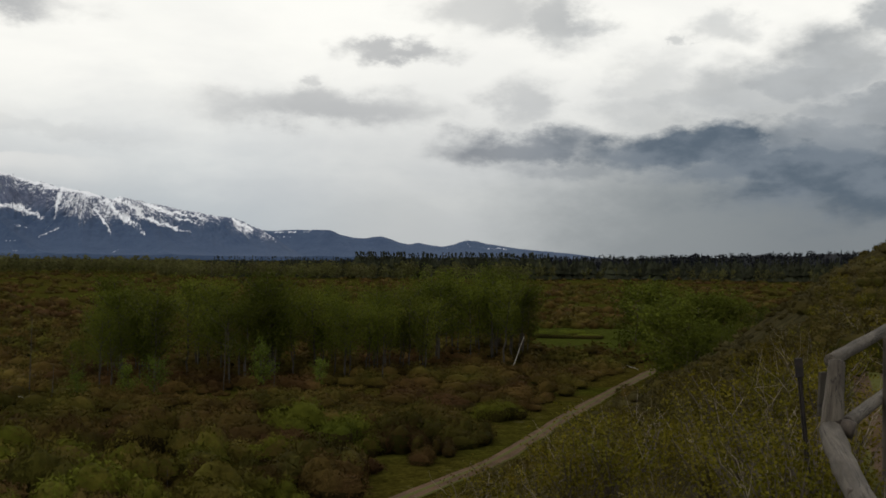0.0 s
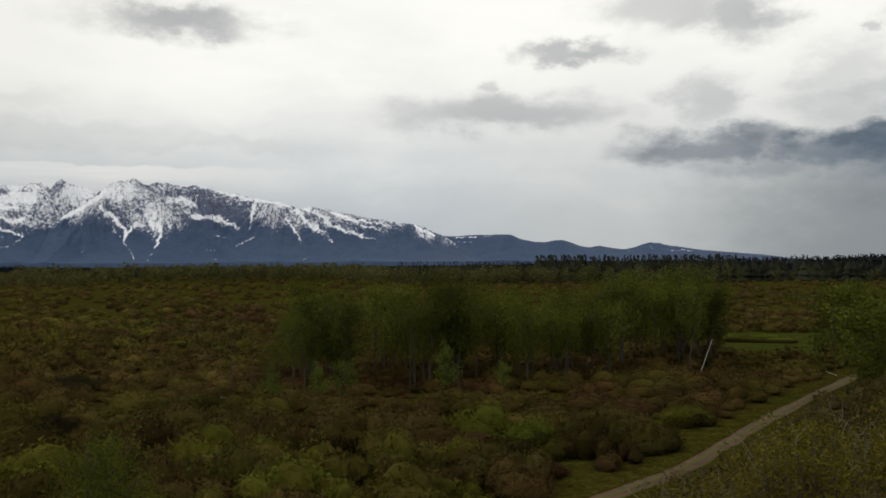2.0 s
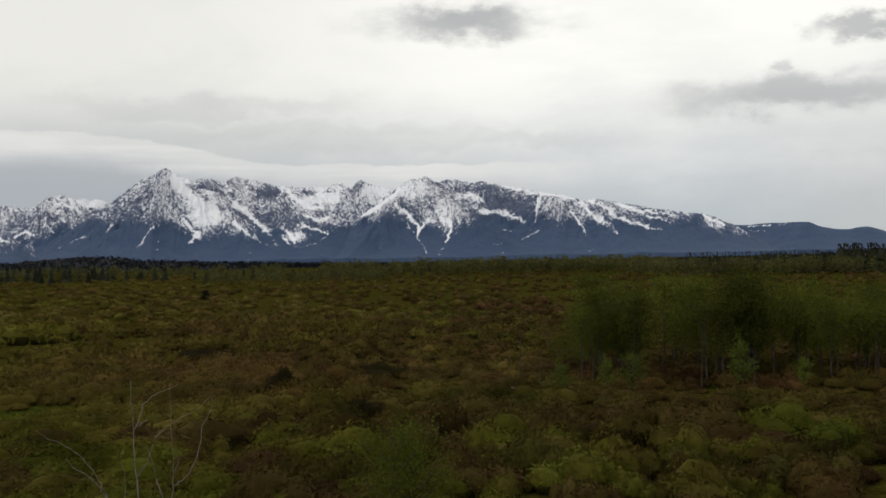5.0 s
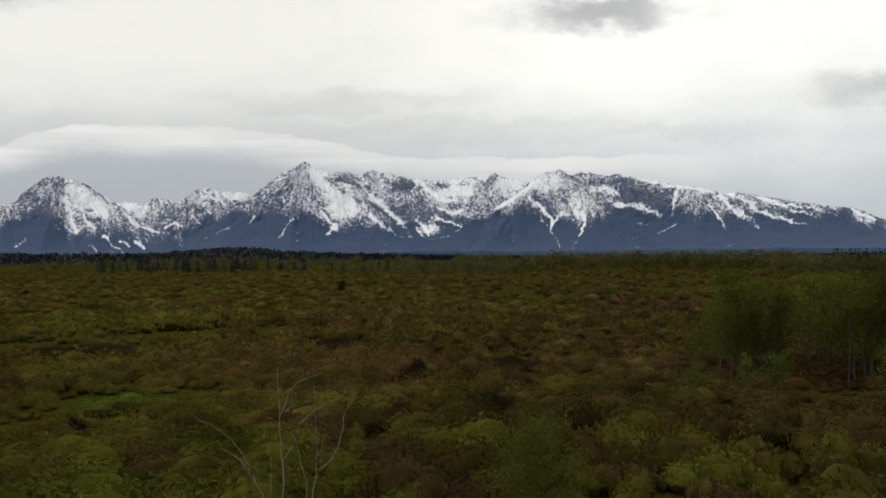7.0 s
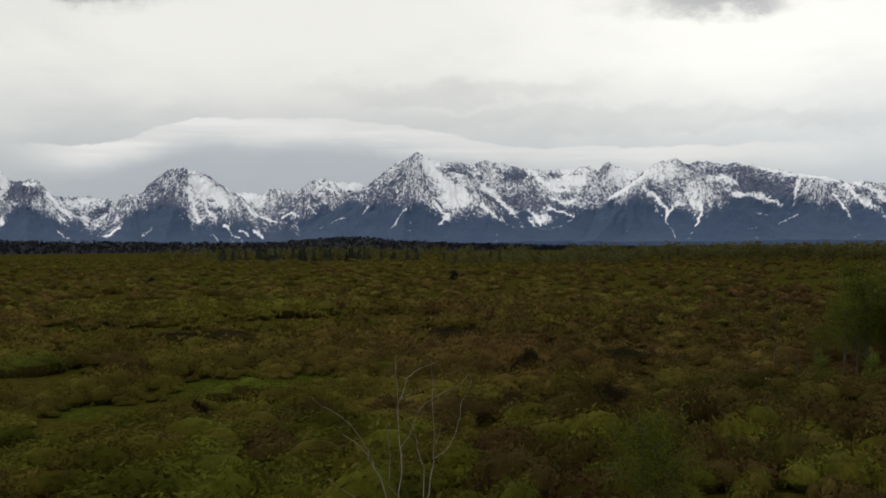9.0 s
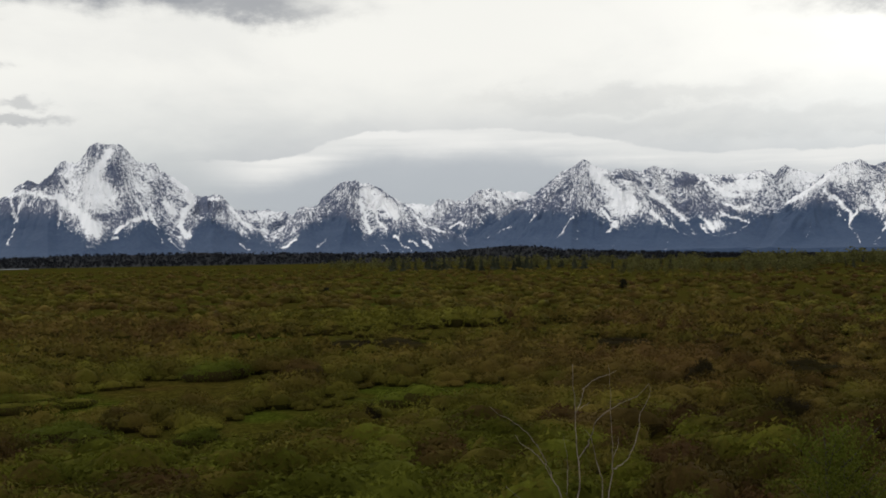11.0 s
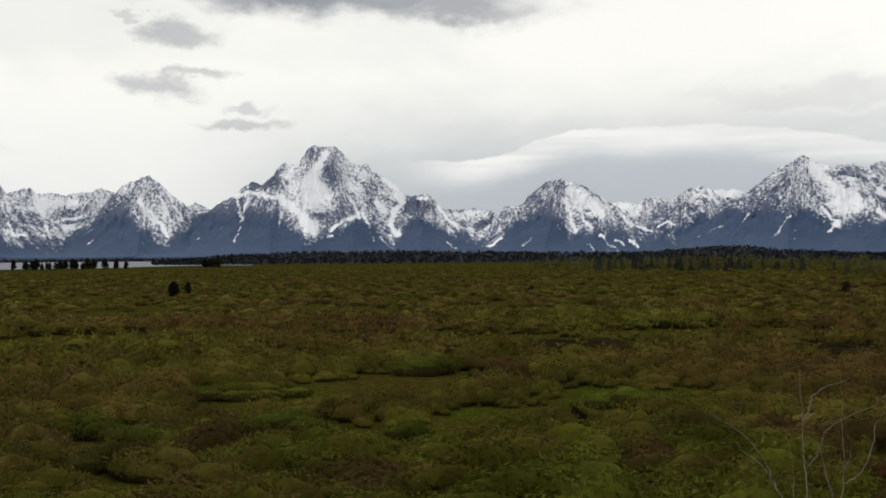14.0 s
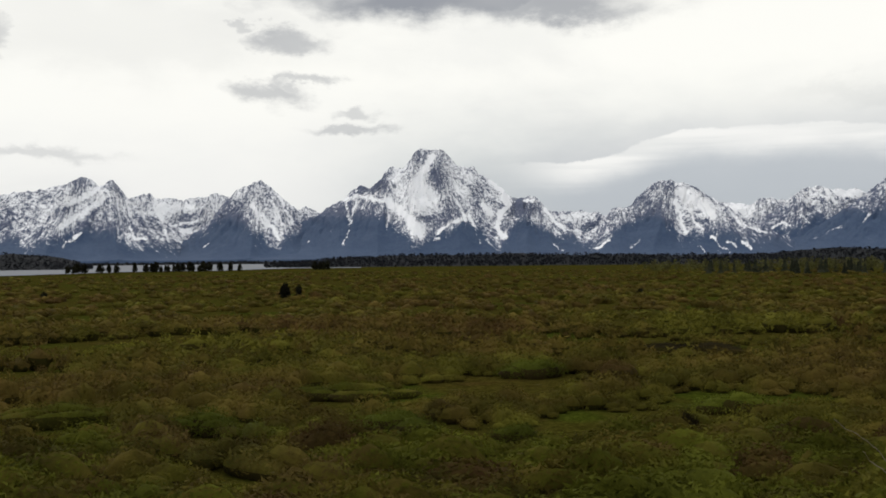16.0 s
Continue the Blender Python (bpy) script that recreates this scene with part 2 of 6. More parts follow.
def soil_material():
    m, k = material("bare_soil")
    p = place(k)
    fine, mid = k.noise(p, 6.0, 6.0, 0.65), k.noise(p, 0.5, 4.0)
    colour = k.mix(k.step(mid, 0.35, 0.65), (0.060, 0.037, 0.021), (0.088, 0.054, 0.031))
    wear = k.add("ShaderNodeAttribute", attribute_name="wear").outputs["Fac"]
    bare_soil = k.step(k.math("ADD", wear, k.math("MULTIPLY", k.math("SUBTRACT", k.noise(p, 1.3, 4.0), 0.5), 0.9)), 0.35, 0.65)
    colour = k.mix(bare_soil, (0.062, 0.062, 0.013), colour)
    finish(k, k.scaled(colour, k.math("ADD", 0.65, k.math("MULTIPLY", fine, 0.7))), 0.95, fine, 0.5, 0.05, specular=0.1)
    return m


def mountain_material():
    """Snow over rock: the snow breaks up along the runnels and among the crags."""
    m, k = material("hazed_rock_and_snow")
    p = place(k)
    snow = k.add("ShaderNodeAttribute", attribute_name="snow").outputs["Fac"]
    wood = k.add("ShaderNodeAttribute", attribute_name="wood").outputs["Fac"]
    fall = k.add("ShaderNodeAttribute", attribute_name="fall").outputs["Vector"]
    mid = k.noise(p, 0.012, 5.0)
    fine = k.noise(p, 0.06, 5.0, 0.7)
    ribs = k.noise(k.vmath("MULTIPLY", fall, (11.0, 3.2, 0.0)), 1.0, 4.0, 0.68, 0.3)
    crag = k.noise(k.vmath("MULTIPLY", fall, (1.5, 7.0, 6.0)), 1.0, 6.0, 0.72, 0.3)
    # distance haze is painted in: blue is mixed into the rock and forest colours
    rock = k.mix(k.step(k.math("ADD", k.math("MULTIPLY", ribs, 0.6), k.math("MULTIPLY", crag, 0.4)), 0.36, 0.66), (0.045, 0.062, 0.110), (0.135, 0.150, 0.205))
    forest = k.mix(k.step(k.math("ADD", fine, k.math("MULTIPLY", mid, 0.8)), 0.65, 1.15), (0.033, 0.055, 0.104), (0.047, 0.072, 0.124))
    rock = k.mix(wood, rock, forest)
    broad = k.noise(k.vmath("MULTIPLY", fall, (2.6, 1.2, 0.9)), 1.0, 3.0, 0.6)
    lie = k.math("ADD", k.math("MULTIPLY", k.math("SUBTRACT", ribs, 0.5), 1.3), k.math("MULTIPLY", k.math("SUBTRACT", crag, 0.5), 1.8))
    lie = k.math("ADD", lie, k.math("MULTIPLY", k.math("SUBTRACT", broad, 0.5), 0.9))
    cover = k.step(k.math("ADD", snow, lie), 0.24, 0.82)
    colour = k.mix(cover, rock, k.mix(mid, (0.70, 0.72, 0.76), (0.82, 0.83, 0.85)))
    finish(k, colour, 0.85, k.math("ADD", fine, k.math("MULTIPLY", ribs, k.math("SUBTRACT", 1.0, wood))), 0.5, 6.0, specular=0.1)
    return m


def water_material():
    m, k = material("lake_water")
    p = place(k)
    ripple = k.noise(k.vmath("MULTIPLY", p, (0.02, 0.05, 0.02)), 1.0, 4.0)
    finish(k, (0.18, 0.19, 0.205), 0.6, ripple, 0.25, 0.3, specular=0.0)
    return m


def sand_material():
    m, k = material("pale_sand")
    p = place(k)
    n = k.noise(p, 2.0, 5.0)
    colour = k.mix(k.step(k.noise(p, 0.5, 3.0), 0.46, 0.6), (0.052, 0.054, 0.014), k.mix(n, (0.060, 0.054, 0.028), (0.085, 0.073, 0.046)))
    finish(k, colour, 0.95, n, 0.4, 0.05, specular=0.1)
    return m


def plain_material(name, a, b, scale, rough=0.8, metal=0.0):
    m, k = material(name)
    p = k.add("ShaderNodeTexCoord").outputs["Object"]
    n = k.noise(p, scale, 5.0)
    finish(k, k.mix(k.step(n, 0.3, 0.7), a, b), rough, n, 0.3, 0.01)
    return m


GROUND = ground_material()
SOIL = soil_material()
SAND = sand_material()
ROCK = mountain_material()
WATER = water_material()
WILLOW = leaf_material("willow_leaves", [(0.108, 0.076, 0.022), (0.124, 0.098, 0.019), (0.122, 0.109, 0.017), (0.116, 0.124, 0.014), (0.133, 0.145, 0.018)], 0.022)
RUSSET = leaf_material("russet_willow_leaves", [(0.086, 0.047, 0.019), (0.091, 0.061, 0.017), (0.089, 0.069, 0.015), (0.085, 0.080, 0.014)], 0.06)
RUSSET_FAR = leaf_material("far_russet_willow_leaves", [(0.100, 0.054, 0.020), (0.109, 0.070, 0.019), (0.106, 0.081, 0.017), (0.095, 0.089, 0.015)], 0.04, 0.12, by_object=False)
# stem colour, kept dark to paint the shade on the bushes' low sides too
SHADED_WOOD = leaf_material("shaded_willow_stems", [(0.048, 0.036, 0.012), (0.054, 0.043, 0.012), (0.049, 0.048, 0.008)], 0.05, 0.3)
DARK_WILLOW = leaf_material("dark_willow_twigs", [(0.034, 0.026, 0.012), (0.044, 0.036, 0.012)], 0.05)
GREEN_WILLOW = leaf_material("green_willow_leaves", [(0.091, 0.107, 0.013), (0.109, 0.127, 0.014)], 0.05)
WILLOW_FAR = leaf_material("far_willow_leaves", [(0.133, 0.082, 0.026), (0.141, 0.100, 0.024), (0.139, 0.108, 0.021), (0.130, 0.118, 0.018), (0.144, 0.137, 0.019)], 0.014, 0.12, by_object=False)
ASPEN_LEAF = leaf_material("aspen_leaves", [(0.080, 0.097, 0.014), (0.105, 0.125, 0.015), (0.133, 0.151, 0.020)], 0.05)
YOUNG_LEAF = leaf_material("young_aspen_leaves", [(0.118, 0.159, 0.024), (0.141, 0.177, 0.026)], 0.05)
COTTON_LEAF = leaf_material("far_cottonwood_leaves", [(0.096, 0.088, 0.036), (0.104, 0.104, 0.034), (0.122, 0.120, 0.040)], 0.02, 0.12, by_object=False)
NEEDLE = leaf_material("conifer_needles", [(0.032, 0.036, 0.022), (0.038, 0.042, 0.025), (0.046, 0.050, 0.027)], 0.01, 0.3, by_object=False)
# needle colour for the far hills, with distance haze put in as blue
HILL_HAZE_NEEDLE = leaf_material("hazed_hill_needles", [(0.013, 0.016, 0.022), (0.017, 0.019, 0.023), (0.019, 0.021, 0.026)], 0.006, 0.1, by_object=False)
DARK_NEEDLE = leaf_material("dark_conifer_needles", [(0.017, 0.017, 0.010), (0.022, 0.022, 0.012)], 0.01, 0.3)
SAGE_LEAF = leaf_material("sagebrush_leaves", [(0.088, 0.076, 0.030), (0.090, 0.074, 0.021), (0.092, 0.070, 0.016)], 0.12)
SERVICE_LEAF = leaf_material("serviceberry_leaves", [(0.118, 0.090, 0.011), (0.150, 0.126, 0.012), (0.112, 0.108, 0.011)], 0.25, 0.40)
STEM = bark_material("grey_brown_stems", (0.100, 0.080, 0.062), (0.045, 0.036, 0.030), 0.0)
ASPEN_BARK = bark_material("aspen_bark", (0.066, 0.057, 0.044), (0.026, 0.023, 0.019), 0.12)
DEAD_WOOD = bark_material("bleached_dead_wood", (0.38, 0.355, 0.31), (0.20, 0.18, 0.155), 0.02)
TWIG = bark_material("bare_twig_bark", (0.235, 0.195, 0.140), (0.110, 0.090, 0.066), 0.0)
BARE_TWIG = bark_material("bare_shrub_bark", (0.230, 0.190, 0.150), (0.120, 0.098, 0.076), 0.05)
def log_material():
    """Peeled wood gone grey: streaks and drying cracks that run along the log."""
    m, k = material("weathered_peeled_log")
    p = k.add("ShaderNodeAttribute", attribute_name="grain").outputs["Vector"]
    broad = k.noise(k.vmath("MULTIPLY", p, (0.9, 0.9, 3.5)), 1.0, 4.0, 0.6, 0.4)
    streak = k.noise(k.vmath("MULTIPLY", p, (5.0, 5.0, 2.5)), 1.0, 5.0, 0.7)
    colour = k.mix(k.step(broad, 0.35, 0.65), (0.056, 0.047, 0.036), (0.106, 0.091, 0.072))
    colour = k.mix(k.math("MULTIPLY", k.step(streak, 0.50, 0.66), 0.6), colour, (0.040, 0.034, 0.029))
    crack = k.noise(k.vmath("MULTIPLY", p, (2.2, 2.2, 0.9)), 1.0, 3.0, 0.5, 0.6)
    crack = k.math("MULTIPLY", k.step(crack, 0.485, 0.50), k.step(crack, 0.52, 0.505))
    colour = k.mix(k.math("MULTIPLY", crack, 0.8), colour, (0.018, 0.015, 0.013))
    finish(k, colour, 0.85, k.math("SUBTRACT", k.math("ADD", broad, streak), crack), 0.9, 0.012)
    return m


LOG = log_material()
POST_WOOD = bark_material("dark_weathered_post", (0.070, 0.056, 0.044), (0.036, 0.030, 0.025), 0.04)
RUST = plain_material("rusted_dark_steel", (0.014, 0.012, 0.012), (0.026, 0.020, 0.017), 30.0, 0.7)


# ---- mesh helpers ----
def mesh_of(name, verts, faces, mat, smooth=False, wood=None, normals=None):
    """A mesh from arrays: verts (n, 3), faces (m, 3) or (m, 4). wood: which faces take a second material, and that material.
    normals: for foliage, the way that each leaf's surface turns on the whole."""
    verts, faces = np.asarray(verts, np.float32), np.asarray(faces, np.int32)
    me = bpy.data.meshes.new(name)
    m, c = faces.shape
    me.vertices.add(len(verts))
    me.vertices.foreach_set("co", verts.ravel())
    me.loops.add(m * c)
    me.loops.foreach_set("vertex_index", faces.ravel())
    me.polygons.add(m)
    me.polygons.foreach_set("loop_start", np.arange(0, m * c, c, dtype=np.int32))
    me.polygons.foreach_set("use_smooth", np.full(m, smooth))
    me.update(calc_edges=True)
    me.materials.append(mat)
    if wood is not None:
        me.materials.append(wood[1])
        me.polygons.foreach_set("material_index", np.asarray(wood[0], np.int32))
    if normals is not None:
        me.attributes.new("custom_normal", "FLOAT_VECTOR", "POINT").data.foreach_set("vector", np.ascontiguousarray(normals, np.float32).ravel())
    return me


def joined(pieces):
    """One set of arrays from several (verts, faces), all of the same face size."""
    verts, faces, base = [], [], 0
    for v, f in pieces:
        verts.append(v), faces.append(np.asarray(f) + base)
        base += len(v)
    return np.concatenate(verts), np.concatenate(faces)


def unit(v):
    return v / (np.linalg.norm(v, axis=1)[:, None] + 1e-9)


def facing(verts, faces, normals):
    """The same faces, each turned to the side that its normals name."""
    p = verts[faces]
    away = (np.cross(p[:, 1] - p[:, 0], p[:, 2] - p[:, 0]) * normals[faces[:, 0]]).sum(1) < 0
    faces = faces.copy()
    faces[away] = faces[away][:, ::-1]
    return faces


def child(name, mesh, parent, label=""):
    ob = new(name, mesh)
    ob.parent = parent
    return tagged(ob, label)


def value_noise(x, y, seed=0):
    """Smooth noise in -1..1 over arrays."""
    xi, yi = np.floor(x).astype(np.int64), np.floor(y).astype(np.int64)
    fx, fy = x - xi, y - yi
    fx, fy = fx * fx * fx * (fx * (fx * 6 - 15) + 10), fy * fy * fy * (fy * (fy * 6 - 15) + 10)

    def h(a, b):
        n = (a * 374761393 + b * 668265263 + seed * 1274126177) & 0xFFFFFFFF
        n = ((n ^ (n >> 13)) * 1274126177) & 0xFFFFFFFF
        return ((n ^ (n >> 16)) & 0xFFFF) / 32767.5 - 1
    return (h(xi, yi) * (1 - fx) + h(xi + 1, yi) * fx) * (1 - fy) + (h(xi, yi + 1) * (1 - fx) + h(xi + 1, yi + 1) * fx) * fy


def fractal(x, y, octaves=4, seed=0, gain=0.5):
    total, amp = 0, 1
    for o in range(octaves):
        total = total + amp * value_noise(x * 2 ** o + 17.3 * o, y * 2 ** o - 9.1 * o, seed + o)
        amp *= gain
    return total


def ridged(x, y, octaves=4, seed=0, gain=0.55):
    total, amp = 0, 1
    for o in range(octaves):
        total = total + amp * (1 - 2 * np.abs(value_noise(x * 2 ** o + 5.7 * o, y * 2 ** o + 3.3 * o, seed + o)))
        amp *= gain
    return total


def smooth(a, b, x):
    t = np.clip((x - a) / (b - a), 0, 1)
    return t * t * (3 - 2 * t)


def tube(points, radii, sides=6):
    """A tapered tube along points, with closed ends, in quads."""
    points = [Vector(p) for p in points]
    verts, faces = [], []
    n = len(points)
    for i, (p, r) in enumerate(zip(points, radii)):
        d = (points[min(i + 1, n - 1)] - points[max(i - 1, 0)]).normalized()
        a = d.orthogonal().normalized() if abs(d.z) > 0.9 else d.cross(Vector((0, 0, 1))).normalized()
        b = d.cross(a)
        for s in range(sides):
            w = 2 * math.pi * s / sides
            verts.append(p + r * (math.cos(w) * a + math.sin(w) * b))
    for i in range(n - 1):
        for s in range(sides):
            t = (s + 1) % sides
            faces.append((i * sides + s, i * sides + t, (i + 1) * sides + t, (i + 1) * sides + s))
    for end in (0, n - 1):
        c = len(verts)
        verts.append(points[end])
        for s in range(0, sides, 2):
            q = (end * sides + s, end * sides + (s + 1) % sides, end * sides + (s + 2) % sides, c)
            faces.append(q if end else q[::-1])
    return np.array([tuple(v) for v in verts]), np.array(faces)


def leaves(rng, centres, outward, size, stretch=1.6, droop=0.0, spray=False, loose=0.65):
    """Small quads, one for each centre, turned at random about the way outward."""
    n = len(centres)
    way = outward + rng.normal(0, loose, (n, 3))
    way[:, 2] -= droop
    way /= np.linalg.norm(way, axis=1)[:, None] + 1e-6
    side = np.cross(way, rng.normal(0, 1, (n, 3)))
    side /= np.linalg.norm(side, axis=1)[:, None] + 1e-6
    up = np.cross(side, way)
    s = (size * rng.uniform(0.6, 1.4, n))[:, None]
    a, b = side * s * 0.5, (way if spray else up) * s * 0.5 * stretch
    v = np.stack([centres - b, centres + a * 0.9 - b * 0.1, centres + b, centres - a * 0.9 - b * 0.1], 1).reshape(-1, 3)
    return v, np.arange(4 * n).reshape(n, 4)


def dome(cols=12, rows=6, low=-0.3):
    """A ball without its underside as (verts, quads); radius 1."""
    v = [(math.cos(2 * math.pi * c / cols) * math.cos(e), math.sin(2 * math.pi * c / cols) * math.cos(e), math.sin(e))
         for e in np.linspace(low, 1.5, rows) for c in range(cols)]
    f = [(r * cols + c, r * cols + (c + 1) % cols, (r + 1) * cols + (c + 1) % cols, (r + 1) * cols + c) for r in range(rows - 1) for c in range(cols)]
    return np.array(v), np.array(f)


# ---- the land ----
ALONG, ACROSS = (0.407, 0.914), (-0.914, 0.407)     # the bluff runs along; the flats lie across, to its left


def land(x, y):
    """Height of the ground: willow flats at 0 m, and the bluff the camera stands on."""
    x, y = np.asarray(x, float), np.asarray(y, float)
    u, v = x * ALONG[0] + y * ALONG[1], x * ACROSS[0] + y * ACROSS[1]
    v = v + 0.0035 * np.maximum(u - 150, 0) ** 2 + 0.0035 * np.maximum(-u - 60, 0) ** 2
    wob = 1.2 * value_noise(u / 17, v / 21, 3) + 0.35 * value_noise(u / 4.1, v / 4.7, 4)
    near = np.clip(np.hypot(x, y) / 20, 0, 1)
    face = 14.1 + 2.4 * smooth(55, 110, u) * smooth(15, 5, v) - 0.62 * v + wob * near
    top = 13.55 + 6.0 * smooth(14, 130, u) + 1.5 * smooth(10, 40, -v) * smooth(10, 50, u) + 0.5 * wob * near
    k = 0.9
    bluff = -k * np.log(np.exp(-np.clip(face, -60, 80) / k) + np.exp(-np.clip(top, -60, 80) / k))
    flat = 0.12 * value_noise(x / 23, y / 23, 8) + 0.05 * value_noise(x / 5, y / 5, 9)
    return np.logaddexp(bluff / 0.8, flat / 0.8) * 0.8 - 0.55 * np.exp(-((bluff - flat) / 0.8) ** 2)


def at_ground(x, y):
    return float(land(x, y))


def build_ground():
    az = np.radians(np.concatenate([np.arange(-40, 110, 0.5), np.arange(110, 320, 5.0)]))
    r = np.concatenate([[0.02], np.geomspace(0.8, 260, 130), np.geomspace(275, 4960, 60)])
    A, R = np.meshgrid(az, r)
    x, y = -np.sin(A) * R, np.cos(A) * R
    z = land(x, y)
    lake = smooth(1050, 1150, R) * smooth(72, 76, np.degrees(A)) * (np.degrees(A) < 200)
    z = z - 0.6 * lake
    n, m = A.shape
    i = np.arange(n * m).reshape(n, m)
    a, b = i, np.roll(i, -1, 1)
    f = np.stack([a[:-1], b[:-1], b[1:], a[1:]], -1).reshape(-1, 4)
    ob = new("ground", mesh_of("ground", np.stack([x, y, z], -1).reshape(-1, 3), f[:, ::-1], GROUND, True))
    tagged(ob, "grassy willow flats below a shrubby bluff", "ground", kind="structure")


build_ground()


def build_strip(name, line, width, mat, label, category, lift):
    """A worn track that lies on the ground: two ruts and a low middle."""
    pts = []
    for (x0, y0), (x1, y1) in zip(line[:-1], line[1:]):
        n = max(2, int(math.hypot(x1 - x0, y1 - y0) / 0.8))
        pts += [(x0 + (x1 - x0) * i / n, y0 + (y1 - y0) * i / n) for i in range(n)]
    pts = np.array(pts)
    for _ in range(90):
        pts[1:-1] = (pts[:-2] + 2 * pts[1:-1] + pts[2:]) / 4
    d = np.gradient(pts, axis=0)
    d /= np.linalg.norm(d, axis=1)[:, None]
    nrm = np.stack([-d[:, 1], d[:, 0]], 1)
    across = np.linspace(-0.5, 0.5, 13)
    rough = 1 + 0.14 * fractal(np.arange(len(pts)) / 5.0, np.zeros(len(pts)), 3, 5)
    wear = np.tile(smooth(0.5, 0.36, np.abs(across)) * (1 - 0.75 * smooth(0.16, 0.07, np.abs(across))), (len(pts), 1))
    P = pts[:, None, :] + nrm[:, None, :] * (across[None, :, None] * width * rough[:, None, None])
    z = land(P[..., 0], P[..., 1]) + lift - 0.09 * (np.exp(-((np.abs(across) - 0.27) / 0.1) ** 2))[None] - 0.10 * (np.abs(across) > 0.49)[None]
    n, m = z.shape
    i = np.arange(n * m).reshape(n, m)
    f = np.stack([i[:-1, :-1], i[:-1, 1:], i[1:, 1:], i[1:, :-1]], -1).reshape(-1, 4)
    me = mesh_of(name, np.concatenate([P, z[..., None]], -1).reshape(-1, 3), f, mat, True)
    me.attributes.new("wear", "FLOAT", "POINT").data.foreach_set("value", np.ascontiguousarray(wear, np.float32).ravel())
    ob = new(name, me)
    return tagged(ob, label, category, kind="structure")


ROAD = [(-38, 8), (-16, 35), (-2.1, 61.7), (4.0, 71.5), (9.4, 87), (15.5, 103), (21.5, 116), (27.5, 131), (33, 143)]
build_strip("road", ROAD, 1.6, SOIL, "pale dirt two-track road at the foot of the bluff", "road", 0.12)
build_strip("footpath", [(1.2, 0.4), (2.6, 4.0), (3.9, 8.0), (5.4, 12.5), (6.6, 15.0)], 0.8, SOIL, "reddish trodden footpath behind the log railing", "path", 0.10)

CHANNELS = [[(-65.1, 27.1), (-66.2, 29.1), (-67.5, 31.3), (-68.8, 33.6), (-69.8, 37.1)], [(-63.2, 43.9), (-65.8, 46.4), (-68.7, 49.1), (-71.2, 52.2), (-73.6, 55.4), (-74.8, 60.5), (-77.5, 67.3)]]
for line in CHANNELS:
    build_strip("sandy_channel", line, 0.8, SAND, "narrow pale sandy channel between the willows", "channel", 0.06)

# lake
lake_r = np.linspace(1060, 4900, 40)
lake_a = np.radians(np.linspace(73.5, 118, 90))
LA, LR = np.meshgrid(lake_a, lake_r)
shore = 1120 + 320 * smooth(95, 84, np.degrees(LA)) + 260 * smooth(82, 76, np.degrees(LA)) + 25 * value_noise(np.degrees(LA) * 1.3, LR * 0, 12)
LR = shore + (4900 - shore) * (LR - 1060) / 3840
idx = np.arange(LR.size).reshape(LR.shape)
lake = new("water", mesh_of("lake", np.stack([-np.sin(LA) * LR, np.cos(LA) * LR, 0.05 + 0 * LR], -1).reshape(-1, 3),
                            np.stack([idx[:-1, :-1], idx[1:, :-1], idx[1:, 1:], idx[:-1, 1:]], -1).reshape(-1, 4), WATER, True))
tagged(lake, "pale grey lake beyond the willow flats", "lake", kind="structure")


